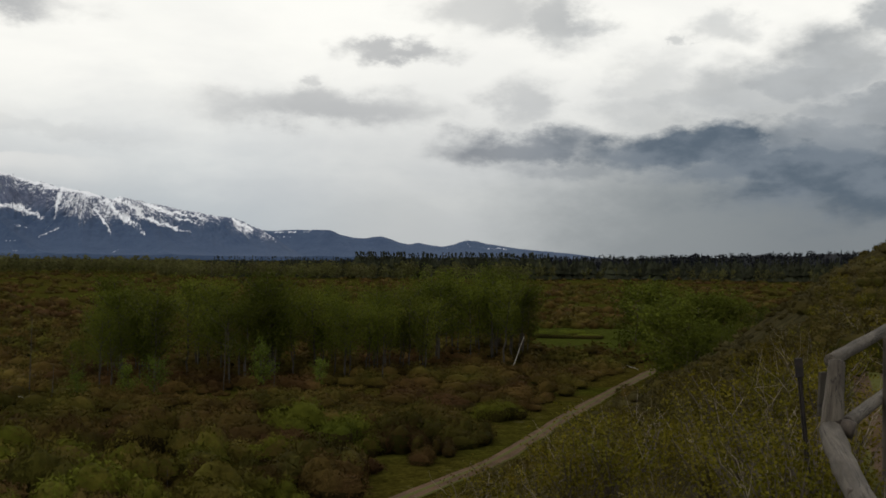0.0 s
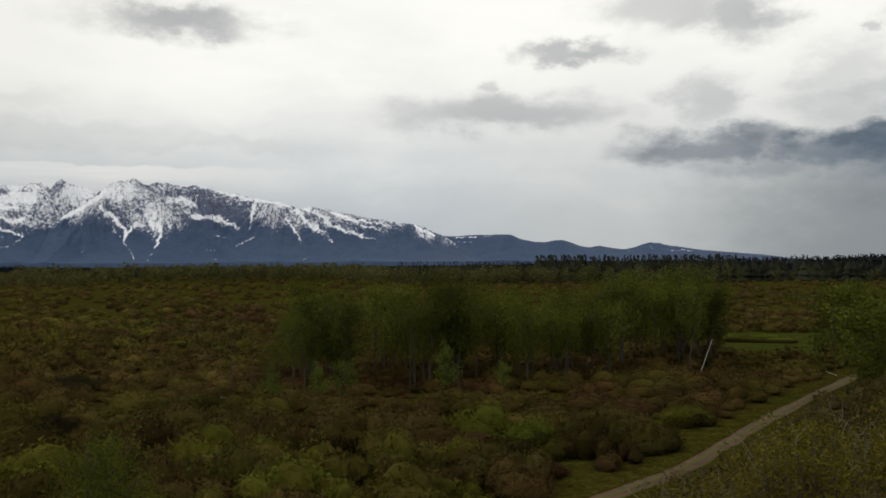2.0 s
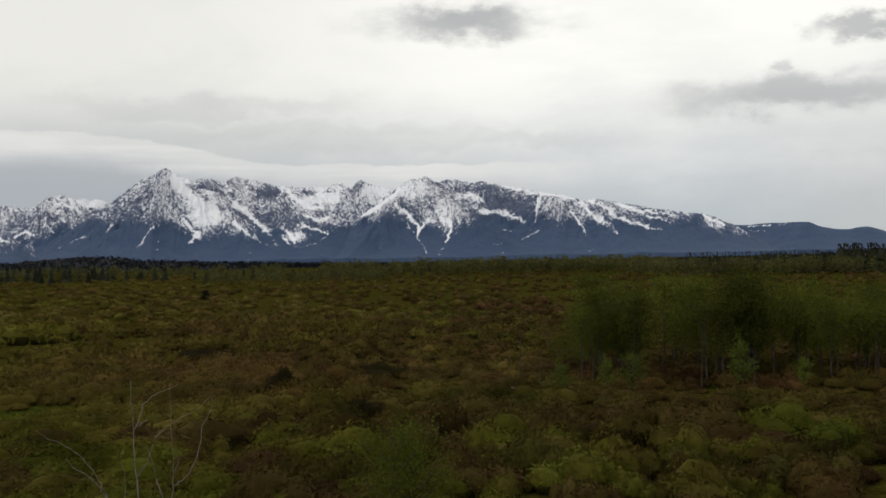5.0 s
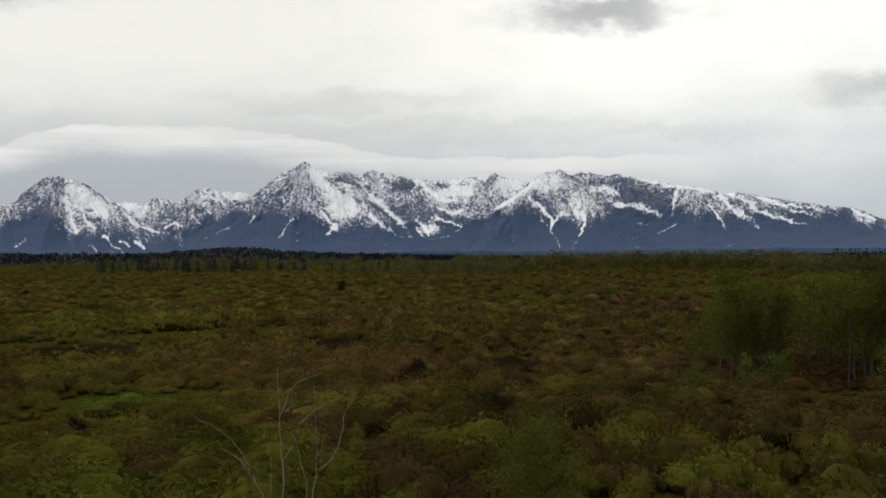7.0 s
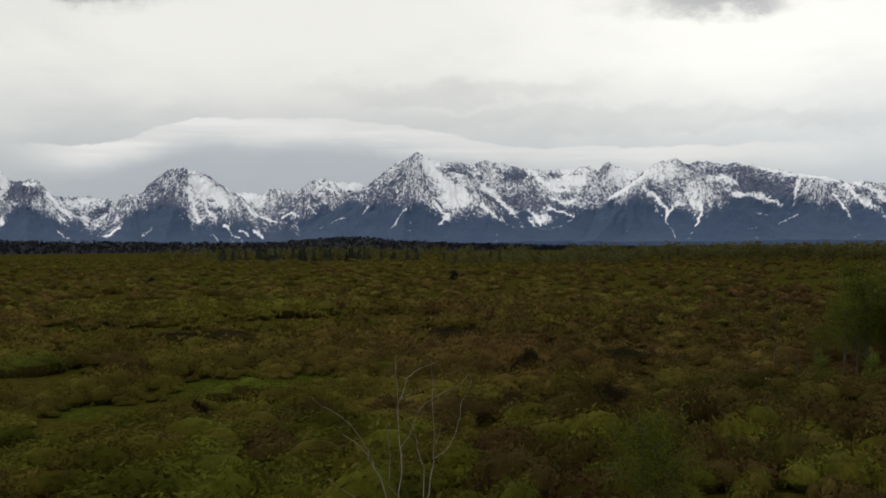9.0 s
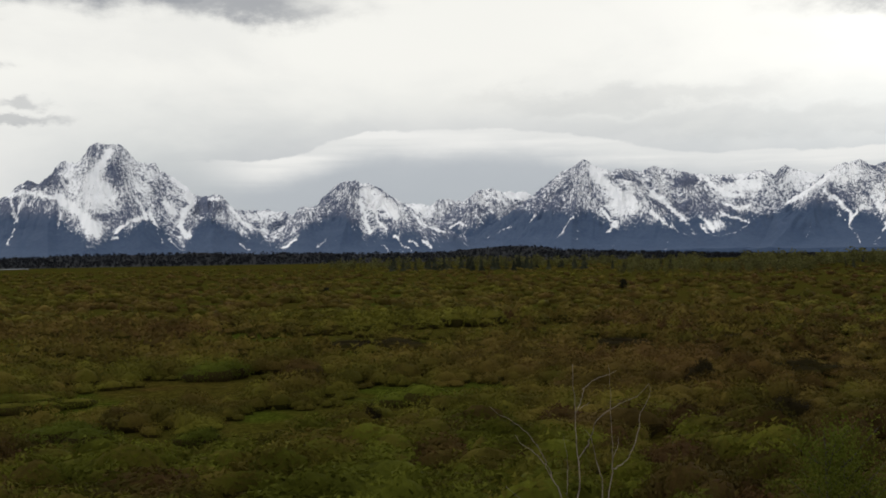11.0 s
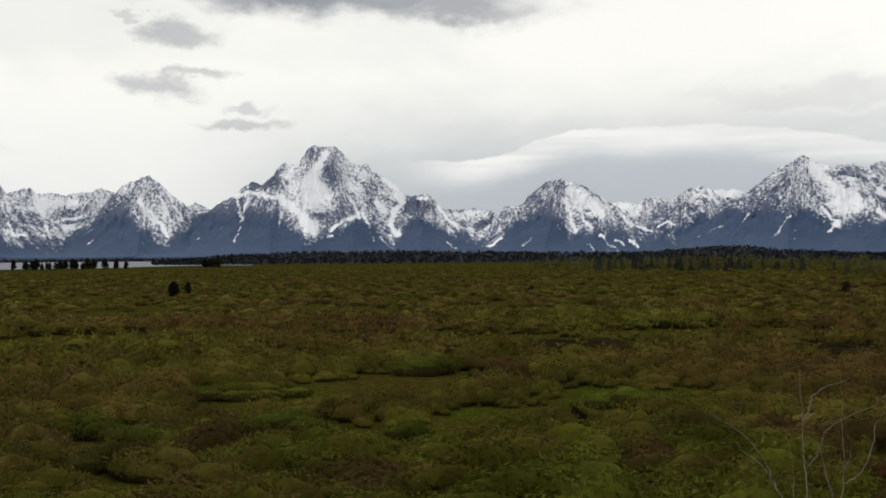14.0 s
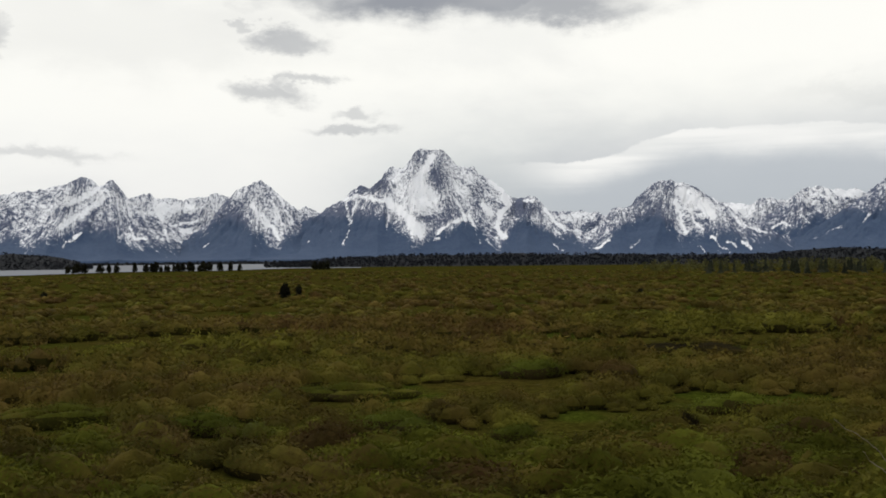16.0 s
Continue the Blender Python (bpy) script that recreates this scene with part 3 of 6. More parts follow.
# ---- mountains ----
def build_mountain(label, crest, far, front, spurs, line, fields, gullies, streaks=(), flecks=(), seed=0, jag=0.045, gully=1.0):
    """A mountain: its skyline (degrees left, degrees up), from which spurs run down towards the flats.
    spurs: degrees left and up of the head, degrees left of the foot, steepness, how much more snow lies on its left flank.
    line: the height at which the snow ends. fields: middle, half widths and depth of the snowfields (or, below zero, bare cliffs).
    gullies, streaks, flecks: width, depth and course of the snow that lies in lines."""
    ca, ce = np.array(crest, float).T
    step = 0.062
    az = np.arange(ca[0], ca[-1], step)
    top = np.interp(az, ca, ce)
    blur = np.exp(-(np.arange(-4, 5) / 1.6) ** 2)
    top = np.convolve(np.pad(top, 4, "edge"), blur / blur.sum(), "valid")
    ends = smooth(0, 0.8, az - ca[0]) * smooth(0, 0.8, ca[-1] - az)
    top = top + ends * jag * fractal(az * 4.0, az * 0 + seed, 4, seed, 0.7) * np.clip(top / 3, 0.3, 1)
    q = np.sort(np.concatenate([np.linspace(0, 1, 78) ** 1.1, [-0.04, -0.12, -0.4]]))
    A, Q = np.meshgrid(az, q)
    D = np.clip(Q, 0, 1)
    warp = fractal(A * 0.7, Q * 3.0, 4, seed + 40)
    # the body, hollow between the spurs
    H = []
    for s in q:
        w = 0.03 + 1.5 * max(s, 0)
        half = max(1, int(3 * w / step))
        ker = np.exp(-0.5 * (np.arange(-half, half + 1) * step / w) ** 2)
        sm = np.convolve(np.pad(top, half, "edge"), ker / ker.sum(), "valid") if s > 0 else top
        H.append(sm * (1 - s) ** 1.7 if s >= 0 else top * (1 + 1.6 * s))
    H = np.array(H)
    # the spurs, with a flank on either side
    ridges, sides = [], []
    for sa, se, fa, steep, shade in spurs:
        d = A - sa - (fa - sa) * D - 0.22 * warp * np.clip(D * 4, 0, 1)
        ridges.append(se * (1 - D) ** 1.05 - steep * np.abs(d) * (1 - 0.35 * D) - 0.2 * D)
        sides.append(d)
    ridges, sides = np.array(ridges), np.array(sides)
    weight = np.exp((ridges - ridges.max(0)) / 0.22)
    weight = weight / weight.sum(0)
    mix = smooth(0.0, 0.16, D)
    H = np.where(Q < 0, H, H * (1 - mix) + 0.2 * np.log(np.exp(H / 0.2) + np.exp(ridges / 0.2).sum(0)) * mix)
    # ribs and runnels that fall away from the spurs
    low = np.clip(H, 0, 9)
    lean = 0.85 * (weight * np.tanh(sides / 0.7)).sum(0) + 0.25 * warp
    fan = A + lean * low
    cut = ridged(fan * 1.5, low * 0.35 + 0.2 * warp, 4, seed + 7, 0.6)
    crag = ridged(A * 2.2 + 0.5 * warp, low * 2.0, 4, seed + 33, 0.65)
    body = np.clip(Q * 9, 0, 1) * np.clip((1 - Q) * 1.6, 0, 1)
    H = H + gully * body * (0.11 * cut + 0.09 * crag) * np.clip(H / 2.0, 0.1, 1)
    H = np.where(Q < 0, H, np.maximum(H, -0.25))
    R = far - (far - front) * np.clip(Q, -0.4, 1)
    Z = EYE + np.tan(np.radians(H)) * R
    Z[-1] = np.minimum(Z[-1], -2)
    X, Y = -np.sin(np.radians(A)) * R, np.cos(np.radians(A)) * R
    # where the snow lies
    la, le = np.array(line, float).T
    rise = H - np.interp(A, la, le) + 0.25 * fractal(A * 1.3, low * 0.8, 3, seed + 88)
    snow = 0.46 + 0.26 * np.clip(rise / 0.6, -1, 0) + 0.14 * np.clip(rise / 1.5, 0, 1) - 0.45 * smooth(-0.4, -1.2, rise)
    snow = snow + 0.7 * (weight * np.tanh(sides / 0.6) * np.array([s[4] for s in spurs])[:, None, None]).sum(0) - 0.07 * cut - 0.06 * crag
    wa, wh = A + 0.07 * fractal(A * 3, low * 3, 3, seed + 51, 0.6), H + 0.07 * fractal(A * 3 + 40, low * 3, 3, seed + 52, 0.6)
    for pa, pe, hw, hh, gain in fields:
        r2 = ((wa - pa) / hw) ** 2 + ((wh - pe) / hh) ** 2
        snow = snow + 0.5 * gain * np.exp(-0.7 * r2 ** 1.4)
    for width, gain, course in (*gullies, *streaks, *flecks):
        dist = np.full(A.shape, 9.0)
        for (a0, e0), (a1, e1) in zip(course[:-1], course[1:]):
            t = np.clip(((wa - a0) * (a1 - a0) + (wh - e0) * (e1 - e0)) / ((a1 - a0) ** 2 + (e1 - e0) ** 2), 0, 1)
            dist = np.minimum(dist, np.hypot(wa - a0 - t * (a1 - a0), wh - e0 - t * (e1 - e0)))
        reach = max(0.05, (0.5 + 0.8 * width) * width) * (1 + 0.35 * value_noise(A * 5, low * 5, seed + 53))
        snow = snow + (0.95 if gain > 0 else 0.5) * gain * np.exp(-(dist / reach) ** 2)
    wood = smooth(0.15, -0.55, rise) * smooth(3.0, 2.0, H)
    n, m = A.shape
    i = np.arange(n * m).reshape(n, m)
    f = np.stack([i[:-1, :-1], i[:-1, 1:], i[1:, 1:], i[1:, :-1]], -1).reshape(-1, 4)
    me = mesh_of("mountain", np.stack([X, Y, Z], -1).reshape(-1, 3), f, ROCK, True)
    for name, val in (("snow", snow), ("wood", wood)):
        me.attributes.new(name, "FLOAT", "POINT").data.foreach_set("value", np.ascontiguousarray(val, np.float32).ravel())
    fall = np.stack([fan, H, A + seed], -1).astype(np.float32)
    me.attributes.new("fall", "FLOAT_VECTOR", "POINT").data.foreach_set("vector", np.ascontiguousarray(fall).ravel())
    tagged(new("mountain", me), label, "mountain", "mountain range")


build_mountain("distant snowy ridge of jagged grey peaks behind the range",
               [(44.3, 1.5), (45.06, 2.97), (45.65, 3.36), (46.04, 3.55), (46.36, 3.42), (46.85, 3.49), (47.34, 3.46), (49.85, 3), (50.24, 3.13), (50.71, 3.16), (51.03, 3.03), (51.35, 2.77), (52.46, 2.96), (53.4, 3.05), (59.35, 2.35), (59.93, 2.59), (60.25, 2.42), (60.37, 2.53), (60.73, 2.69), (60.95, 2.58), (61.22, 2.59), (61.68, 2.64), (62.04, 2.63), (75.25, 2.37), (75.88, 2.7), (76.36, 2.89), (76.68, 3.02), (76.99, 2.82), (77.47, 2.69), (80.27, 3.38), (80.89, 3.5), (81.35, 3.66), (81.65, 3.84), (81.95, 3.74), (82.26, 3.49), (82.56, 3.61), (83.01, 3.51), (83.46, 3.35), (83.91, 3.44), (84.35, 3.5), (84.8, 3.4), (85.32, 3.7), (85.67, 3.75), (86.25, 3.47), (88.4, 3.2), (92, 3.5), (97, 3.2)],
               4880, 4480,
               spurs=[(81.65, 3.84, 81.82, 0.5, 0), (85.67, 3.75, 85.97, 0.5, 0), (50.71, 3.16, 50.26, 0.5, 0)],
               line=[(46, 2), (54, 2), (62, 1.7), (68, 1.5), (76, 1.6), (84, 1.3), (97, 1.5)],
               fields=[(84.8, 2.65, 0.56, 0.56, 0.8), (83.46, 2.98, 0.94, 0.22, 0.7), (83.76, 2.25, 1.25, 0.44, -0.25), (52.15, 2.38, 0.81, 0.62, 1),
                    (46.62, 3.29, 0.75, 0.28, 0.9), (46.37, 2.64, 0.78, 0.38, -0.3), (60.96, 2.28, 1.09, 0.25, 0.6), (59.79, 1.51, 0.47, 0.44, -0.2)],
               gullies=[(0.12, 0.8, [(84.66, 1.54), (84.07, 1.35), (83.32, 1.63), (82.42, 1.54)]), (0.12, 0.6, [(84.36, 1.94), (83.47, 2.04), (82.57, 2.26)]),
                    (0.12, 0.7, [(60.24, 1.11), (59.8, 1.17), (59.35, 1.51)])],
               streaks=[],
               seed=3)
build_mountain("steep snowy grey mountain with twin summits above the lake",
               [(83.21, -0.16), (83.86, 0.6), (84.36, 1.32), (84.86, 1.94), (85.53, 2.65), (86.11, 3.16), (86.54, 3.59), (86.89, 4.01), (87.11, 4.31), (87.31, 4.49), (87.51, 4.33), (87.74, 4.2), (87.97, 4.08), (88.16, 4.32), (88.41, 4.52), (88.67, 4.61), (88.95, 4.6), (89.22, 4.47), (89.58, 4.22), (89.97, 4.09), (91.4, 3.75), (92.2, 3.7), (94, 3.3), (97, 2.6), (101, 1.8), (106, 0.6)],
               4500, 3850,
               spurs=[(87.31, 4.49, 87.07, 0.7, -0.1), (88.81, 4.6, 91.01, 0.55, 0)],
               line=[(84.36, 1.16), (85.97, 1.22), (87.12, 1.71), (88.54, 1.83), (90.2, 1.4)],
               fields=[(89.22, 4.29, 0.5, 0.25, -0.45), (85.82, 2.24, 0.88, 0.78, -0.22), (85.97, 1.35, 1.25, 0.19, 0.25), (87.83, 3.75, 0.38, 0.31, 0.4),
                    (87.97, 1.77, 1.25, 0.31, -0.15)],
               gullies=[(0.12, 0.9, [(88.87, 1.55), (89.32, 1.19), (89.82, 0.83)]), (0.09, 0.7, [(84.51, 1.78), (84.36, 1.22)]),
                    (0.09, 0.7, [(86.4, 1.84), (85.97, 1.22), (85.54, 1.16)])],
               streaks=[(0.25, 0.5, [(88.02, 3.96), (88.75, 3.43), (89.42, 3.21)]), (0.25, 0.5, [(87.91, 3.29), (88.81, 2.61), (89.98, 1.88)]),
                    (0.12, -0.55, [(88.36, 3.5), (89.09, 3.03), (90.06, 2.78)]), (0.12, -0.5, [(87.4, 3.45), (88.25, 2.53), (89.09, 1.76)]),
                    (0.16, -0.4, [(87.17, 4.37), (86.6, 3.46)])],
               seed=11)
build_mountain("pointed snowy grey mountain beside the lake",
               [(73.46, -0.23), (74.3, 0.55), (75.25, 1.4), (76.21, 2.05), (76.9, 2.57), (77.31, 2.98), (77.78, 3.4), (78.25, 3.84), (78.65, 4.19), (78.93, 4.35), (79.15, 4.6), (79.4, 4.44), (79.71, 4.31), (80.11, 4.17), (80.64, 3.85), (81.13, 3.37), (81.56, 2.8), (82.11, 1.85), (82.66, 1.22), (83.38, 0.53), (84.16, -0.15)],
               4450, 3800,
               spurs=[(79.18, 4.57, 80.13, 0.72, -0.16), (78.65, 4.19, 77.16, 0.7, 0.05)],
               line=[(76.84, 2.05), (78.42, 1.02), (80.12, 2.27), (81.2, 2.68), (82.72, 1.85)],
               fields=[(80.43, 3.7, 0.28, 0.28, 0.5), (78.88, 3.39, 0.56, 0.5, -0.12), (78.73, 1.95, 0.88, 0.62, 0.12), (80.9, 1.95, 0.78, 0.62, -0.3),
                    (79.57, 0.77, 0.19, 0.11, 0.9), (79.15, 4.44, 0.25, 0.16, -0.3)],
               gullies=[(0.09, 0.9, [(81.91, 0.97), (82.42, 0.75)]), (0.12, 0.6, [(79.72, 3.32), (79.41, 2.59), (78.88, 1.95)]),
                    (0.12, 0.6, [(78.98, 2.5), (78.42, 1.54), (78.11, 1.15)]), (0.09, 0.6, [(78.16, 3.56), (77.63, 2.69), (77.41, 2.05)]),
                    (0.09, 0.5, [(78.56, 3.39), (78.04, 2.27), (77.79, 1.73)]), (0.09, 0.5, [(79.97, 2.68), (79.72, 2.05)])],
               streaks=[],
               seed=23)
build_mountain("highest mountain of the range, a flat-topped snowy massif with a hanging glacier",
               [(57.68, -0.34), (58.81, 0.35), (60.19, 1.15), (60.91, 1.64), (61.65, 2.04), (62.3, 2.47), (62.86, 2.9), (63.18, 3.3), (63.51, 3.6), (63.83, 3.5), (64.29, 3.41), (64.75, 3.48), (65.14, 3.87), (65.6, 4.27), (66.25, 4.7), (66.68, 4.83), (66.87, 5.35), (67.27, 5.22), (67.82, 5.36), (68.22, 5.72), (68.48, 6.04), (68.8, 6.3), (69.39, 6.27), (70.11, 6.3), (70.37, 6.14), (70.54, 5.75), (71, 5.2), (71.39, 5.17), (71.62, 5.36), (71.84, 5.26), (72.07, 4.94), (72.4, 4.45), (72.73, 3.93), (73.08, 4.06), (73.47, 4.25), (73.96, 3.96), (74.54, 3.41), (75.24, 3.08), (75.88, 2.6), (76.59, 2.15), (77.48, 1.44), (79.2, 0.45), (80.14, -0.18)],
               4350, 3600,
               spurs=[(71.81, 5.26, 72.84, 0.55, -0.12), (69.06, 6.27, 67.53, 0.72, 0), (63.51, 3.56, 64.02, 0.62, -0.1), (70.21, 6.27, 70.73, 0.7, 0.05)],
               line=[(60.26, 1.21), (62.21, 1.56), (64.17, 2.65), (65.49, 0.7), (66.63, 1.92), (67.62, 2.28), (69.09, 1.77), (70.41, 0.99), (72.02, 2.82), (74.6, 3.15), (77.16, 2.44)],
               fields=[(69.9, 3.67, 0.84, 0.94, 1.1), (71.43, 4.22, 0.5, 0.75, 0.3), (70.24, 1.71, 0.56, 0.38, 0.7), (69.08, 4.45, 0.44, 0.69, -0.9),
                    (70.68, 4.45, 0.16, 0.31, -0.5), (69.68, 2.3, 0.44, 0.16, -0.7), (73.31, 4.06, 0.69, 0.19, -0.7), (72.27, 4.45, 0.38, 0.47, -0.6),
                    (67.83, 4.54, 0.94, 0.88, 0.2), (66.79, 3.79, 0.47, 0.62, -0.35), (64.3, 2.85, 0.94, 0.41, -0.7), (70.21, 5.95, 0.31, 0.28, -0.35),
                    (68.27, 2.91, 0.62, 0.56, -0.25), (72.99, 2.92, 1.25, 0.25, 0.22)],
               gullies=[(0.12, 1, [(73.77, 3.31), (73.93, 2.6), (74.26, 1.63), (74.52, 0.72)]), (0.09, 0.7, [(74.25, 3.22), (74.13, 2.27)]),
                    (0.08, 0.7, [(75.06, 1.95), (75.32, 1.3), (75.42, 0.85)]), (0.08, 0.6, [(71.83, 2.5), (72, 1.78), (72.03, 1.19)]),
                    (0.12, 0.9, [(67.39, 2.25), (68.17, 2.12), (68.7, 1.77), (69.1, 1.38)]), (0.09, 0.9, [(67.25, 2.58), (66.93, 1.82), (66.58, 0.84)]),
                    (0.11, 0.6, [(68.03, 3.47), (67.68, 2.81), (67.39, 2.28)]), (0.09, 1, [(69.29, 1.08), (68.97, 1.11)]), (0.08, 0.9, [(76.66, 0.99), (76.43, 1.02)]),
                    (0.09, 0.8, [(62.35, 0.74), (61.83, 0.34)]), (0.09, 0.9, [(61.04, 1.51), (60.32, 1.02)]), (0.12, 0.8, [(62.86, 2.84), (62.34, 2.11), (61.69, 1.49)])],
               streaks=[(0.25, 0.8, [(69.3, 5.95), (69.69, 5.2), (70.19, 4.45)]), (0.25, 0.9, [(71.92, 3.31), (71.05, 2.59), (70.46, 1.91), (70.08, 1.32)]),
                    (0.19, 0.6, [(74.44, 3.41), (73.63, 3.64), (72.02, 3.31)]),
                    (0.22, 0.9, [(65.96, 4.43), (65.21, 3.78), (64.89, 2.99), (65.48, 2.47), (65.58, 1.75), (65.1, 1.12)]), (0.19, 0.8, [(66.4, 3), (65.94, 2.54)]),
                    (0.16, 0.7, [(64, 3.31), (63.57, 3.27)]), (0.12, -0.6, [(72.07, 5.04), (72.66, 3.9)]), (0.12, 0.5, [(62.04, 2.5), (61.49, 2.04)])],
               seed=31)
build_mountain("jagged snowy side peak beside a canyon",
               [(44.43, 0.35), (45.72, 1.92), (46.53, 2.81), (47.01, 3.26), (47.37, 3.59), (47.66, 3.75), (47.95, 3.68), (48.21, 3.62), (48.43, 3.71), (48.69, 3.58), (49.11, 3.29), (49.47, 2.9), (49.92, 2.58), (50.5, 2.06), (51.2, 1.29), (52.16, 0.39)],
               4640, 4050,
               spurs=[(48.43, 3.71, 48.81, 0.6, -0.05), (47.59, 3.72, 46.38, 0.6, 0)],
               line=[(46.37, 2.58), (48.31, 2.26), (49.6, 1.93), (51.52, 1.51)],
               fields=[(48.31, 3.13, 0.75, 0.28, 0.25), (48.63, 2.58, 0.78, 0.25, -0.15)],
               gullies=[(0.09, 0.8, [(50.25, 1.51), (49.76, 1.74), (49.28, 1.61)]), (0.09, 0.7, [(50.09, 0.93), (49.61, 1.03), (49.29, 0.86)]),
                    (0.09, 0.6, [(48.8, 2.16), (48.32, 1.67)]), (0.12, 0.7, [(47.5, 3.55), (47.02, 2.81)])],
               streaks=[],
               seed=57)
build_mountain("lone snowy grey peak between two side canyons",
               [(48.01, -0.02), (48.71, 0.5), (49.61, 0.9), (50.57, 1.32), (51.46, 1.71), (51.96, 2.13), (52.46, 2.61), (53.06, 2.99), (53.55, 3.27), (54.17, 3.72), (54.58, 4), (55.04, 4.12), (55.41, 4.18), (55.71, 4.3), (56.08, 4.26), (56.51, 4.19), (56.94, 4), (57.27, 3.56), (57.64, 3.36), (57.88, 2.86), (58.3, 2.76), (58.66, 2.89), (59.02, 2.7), (59.35, 2.29), (59.56, 1.79), (59.86, 1.23), (60.33, 0.61), (60.97, 0.06)],
               4300, 3650,
               spurs=[(55.75, 4.27, 56.75, 0.72, -0.16), (54.58, 4, 50.89, 0.6, 0.08), (58.66, 2.89, 58.32, 0.6, 0)],
               line=[(49.93, 1.03), (51.84, 1.29), (53.41, 1.55), (55.12, 1.29), (56.34, 2.68), (58.01, 2.23), (59.8, 1.04)],
               fields=[(54.4, 3.2, 0.75, 0.44, 0.55), (53.56, 2.57, 0.62, 0.38, 0.4), (56.49, 3.41, 0.56, 0.38, 0.1), (55.72, 3.83, 0.28, 0.44, -0.5),
                    (56.5, 1.99, 0.78, 0.62, -0.35), (57.47, 2.11, 0.62, 0.56, 0.12), (54.65, 1.99, 0.56, 0.62, 0.1)],
               gullies=[(0.09, 1, [(53.57, 1.13), (53.1, 0.59), (52.54, 0.13)]), (0.08, 0.9, [(54.23, 0.59), (53.8, 0.14)]), (0.12, 0.9, [(52.66, 0.75), (52.16, 0.42)]),
                    (0.16, 0.9, [(51.84, 0.77), (51.4, 0.35)]), (0.19, 1, [(57.41, 0.98), (57.72, 0.7), (58.05, 0.51)]), (0.09, 0.8, [(56.93, 0.82), (57.24, 0.57)]),
                    (0.12, 0.9, [(59.18, 0.95), (59.6, 0.64), (59.98, 0.42)]), (0.08, 0.9, [(53.26, 0.33), (53.04, 0.14)])],
               streaks=[(0.25, 0.5, [(55.26, 3.64), (54.27, 3.01), (53.34, 2.25)]), (0.12, 0.6, [(55.48, 3.1), (55.18, 2.06), (54.84, 1.26)]),
                    (0.12, 0.6, [(54.71, 2.57), (54.28, 1.74), (53.91, 1.36)]), (0.11, 0.6, [(52.52, 2.45), (51.84, 1.68), (50.57, 1.22)]),
                    (0.09, -0.5, [(55.41, 3.42), (54.96, 2.63), (54.28, 1.93)]), (0.12, -0.5, [(54.58, 3.97), (53.46, 3.18)])],
               seed=43)
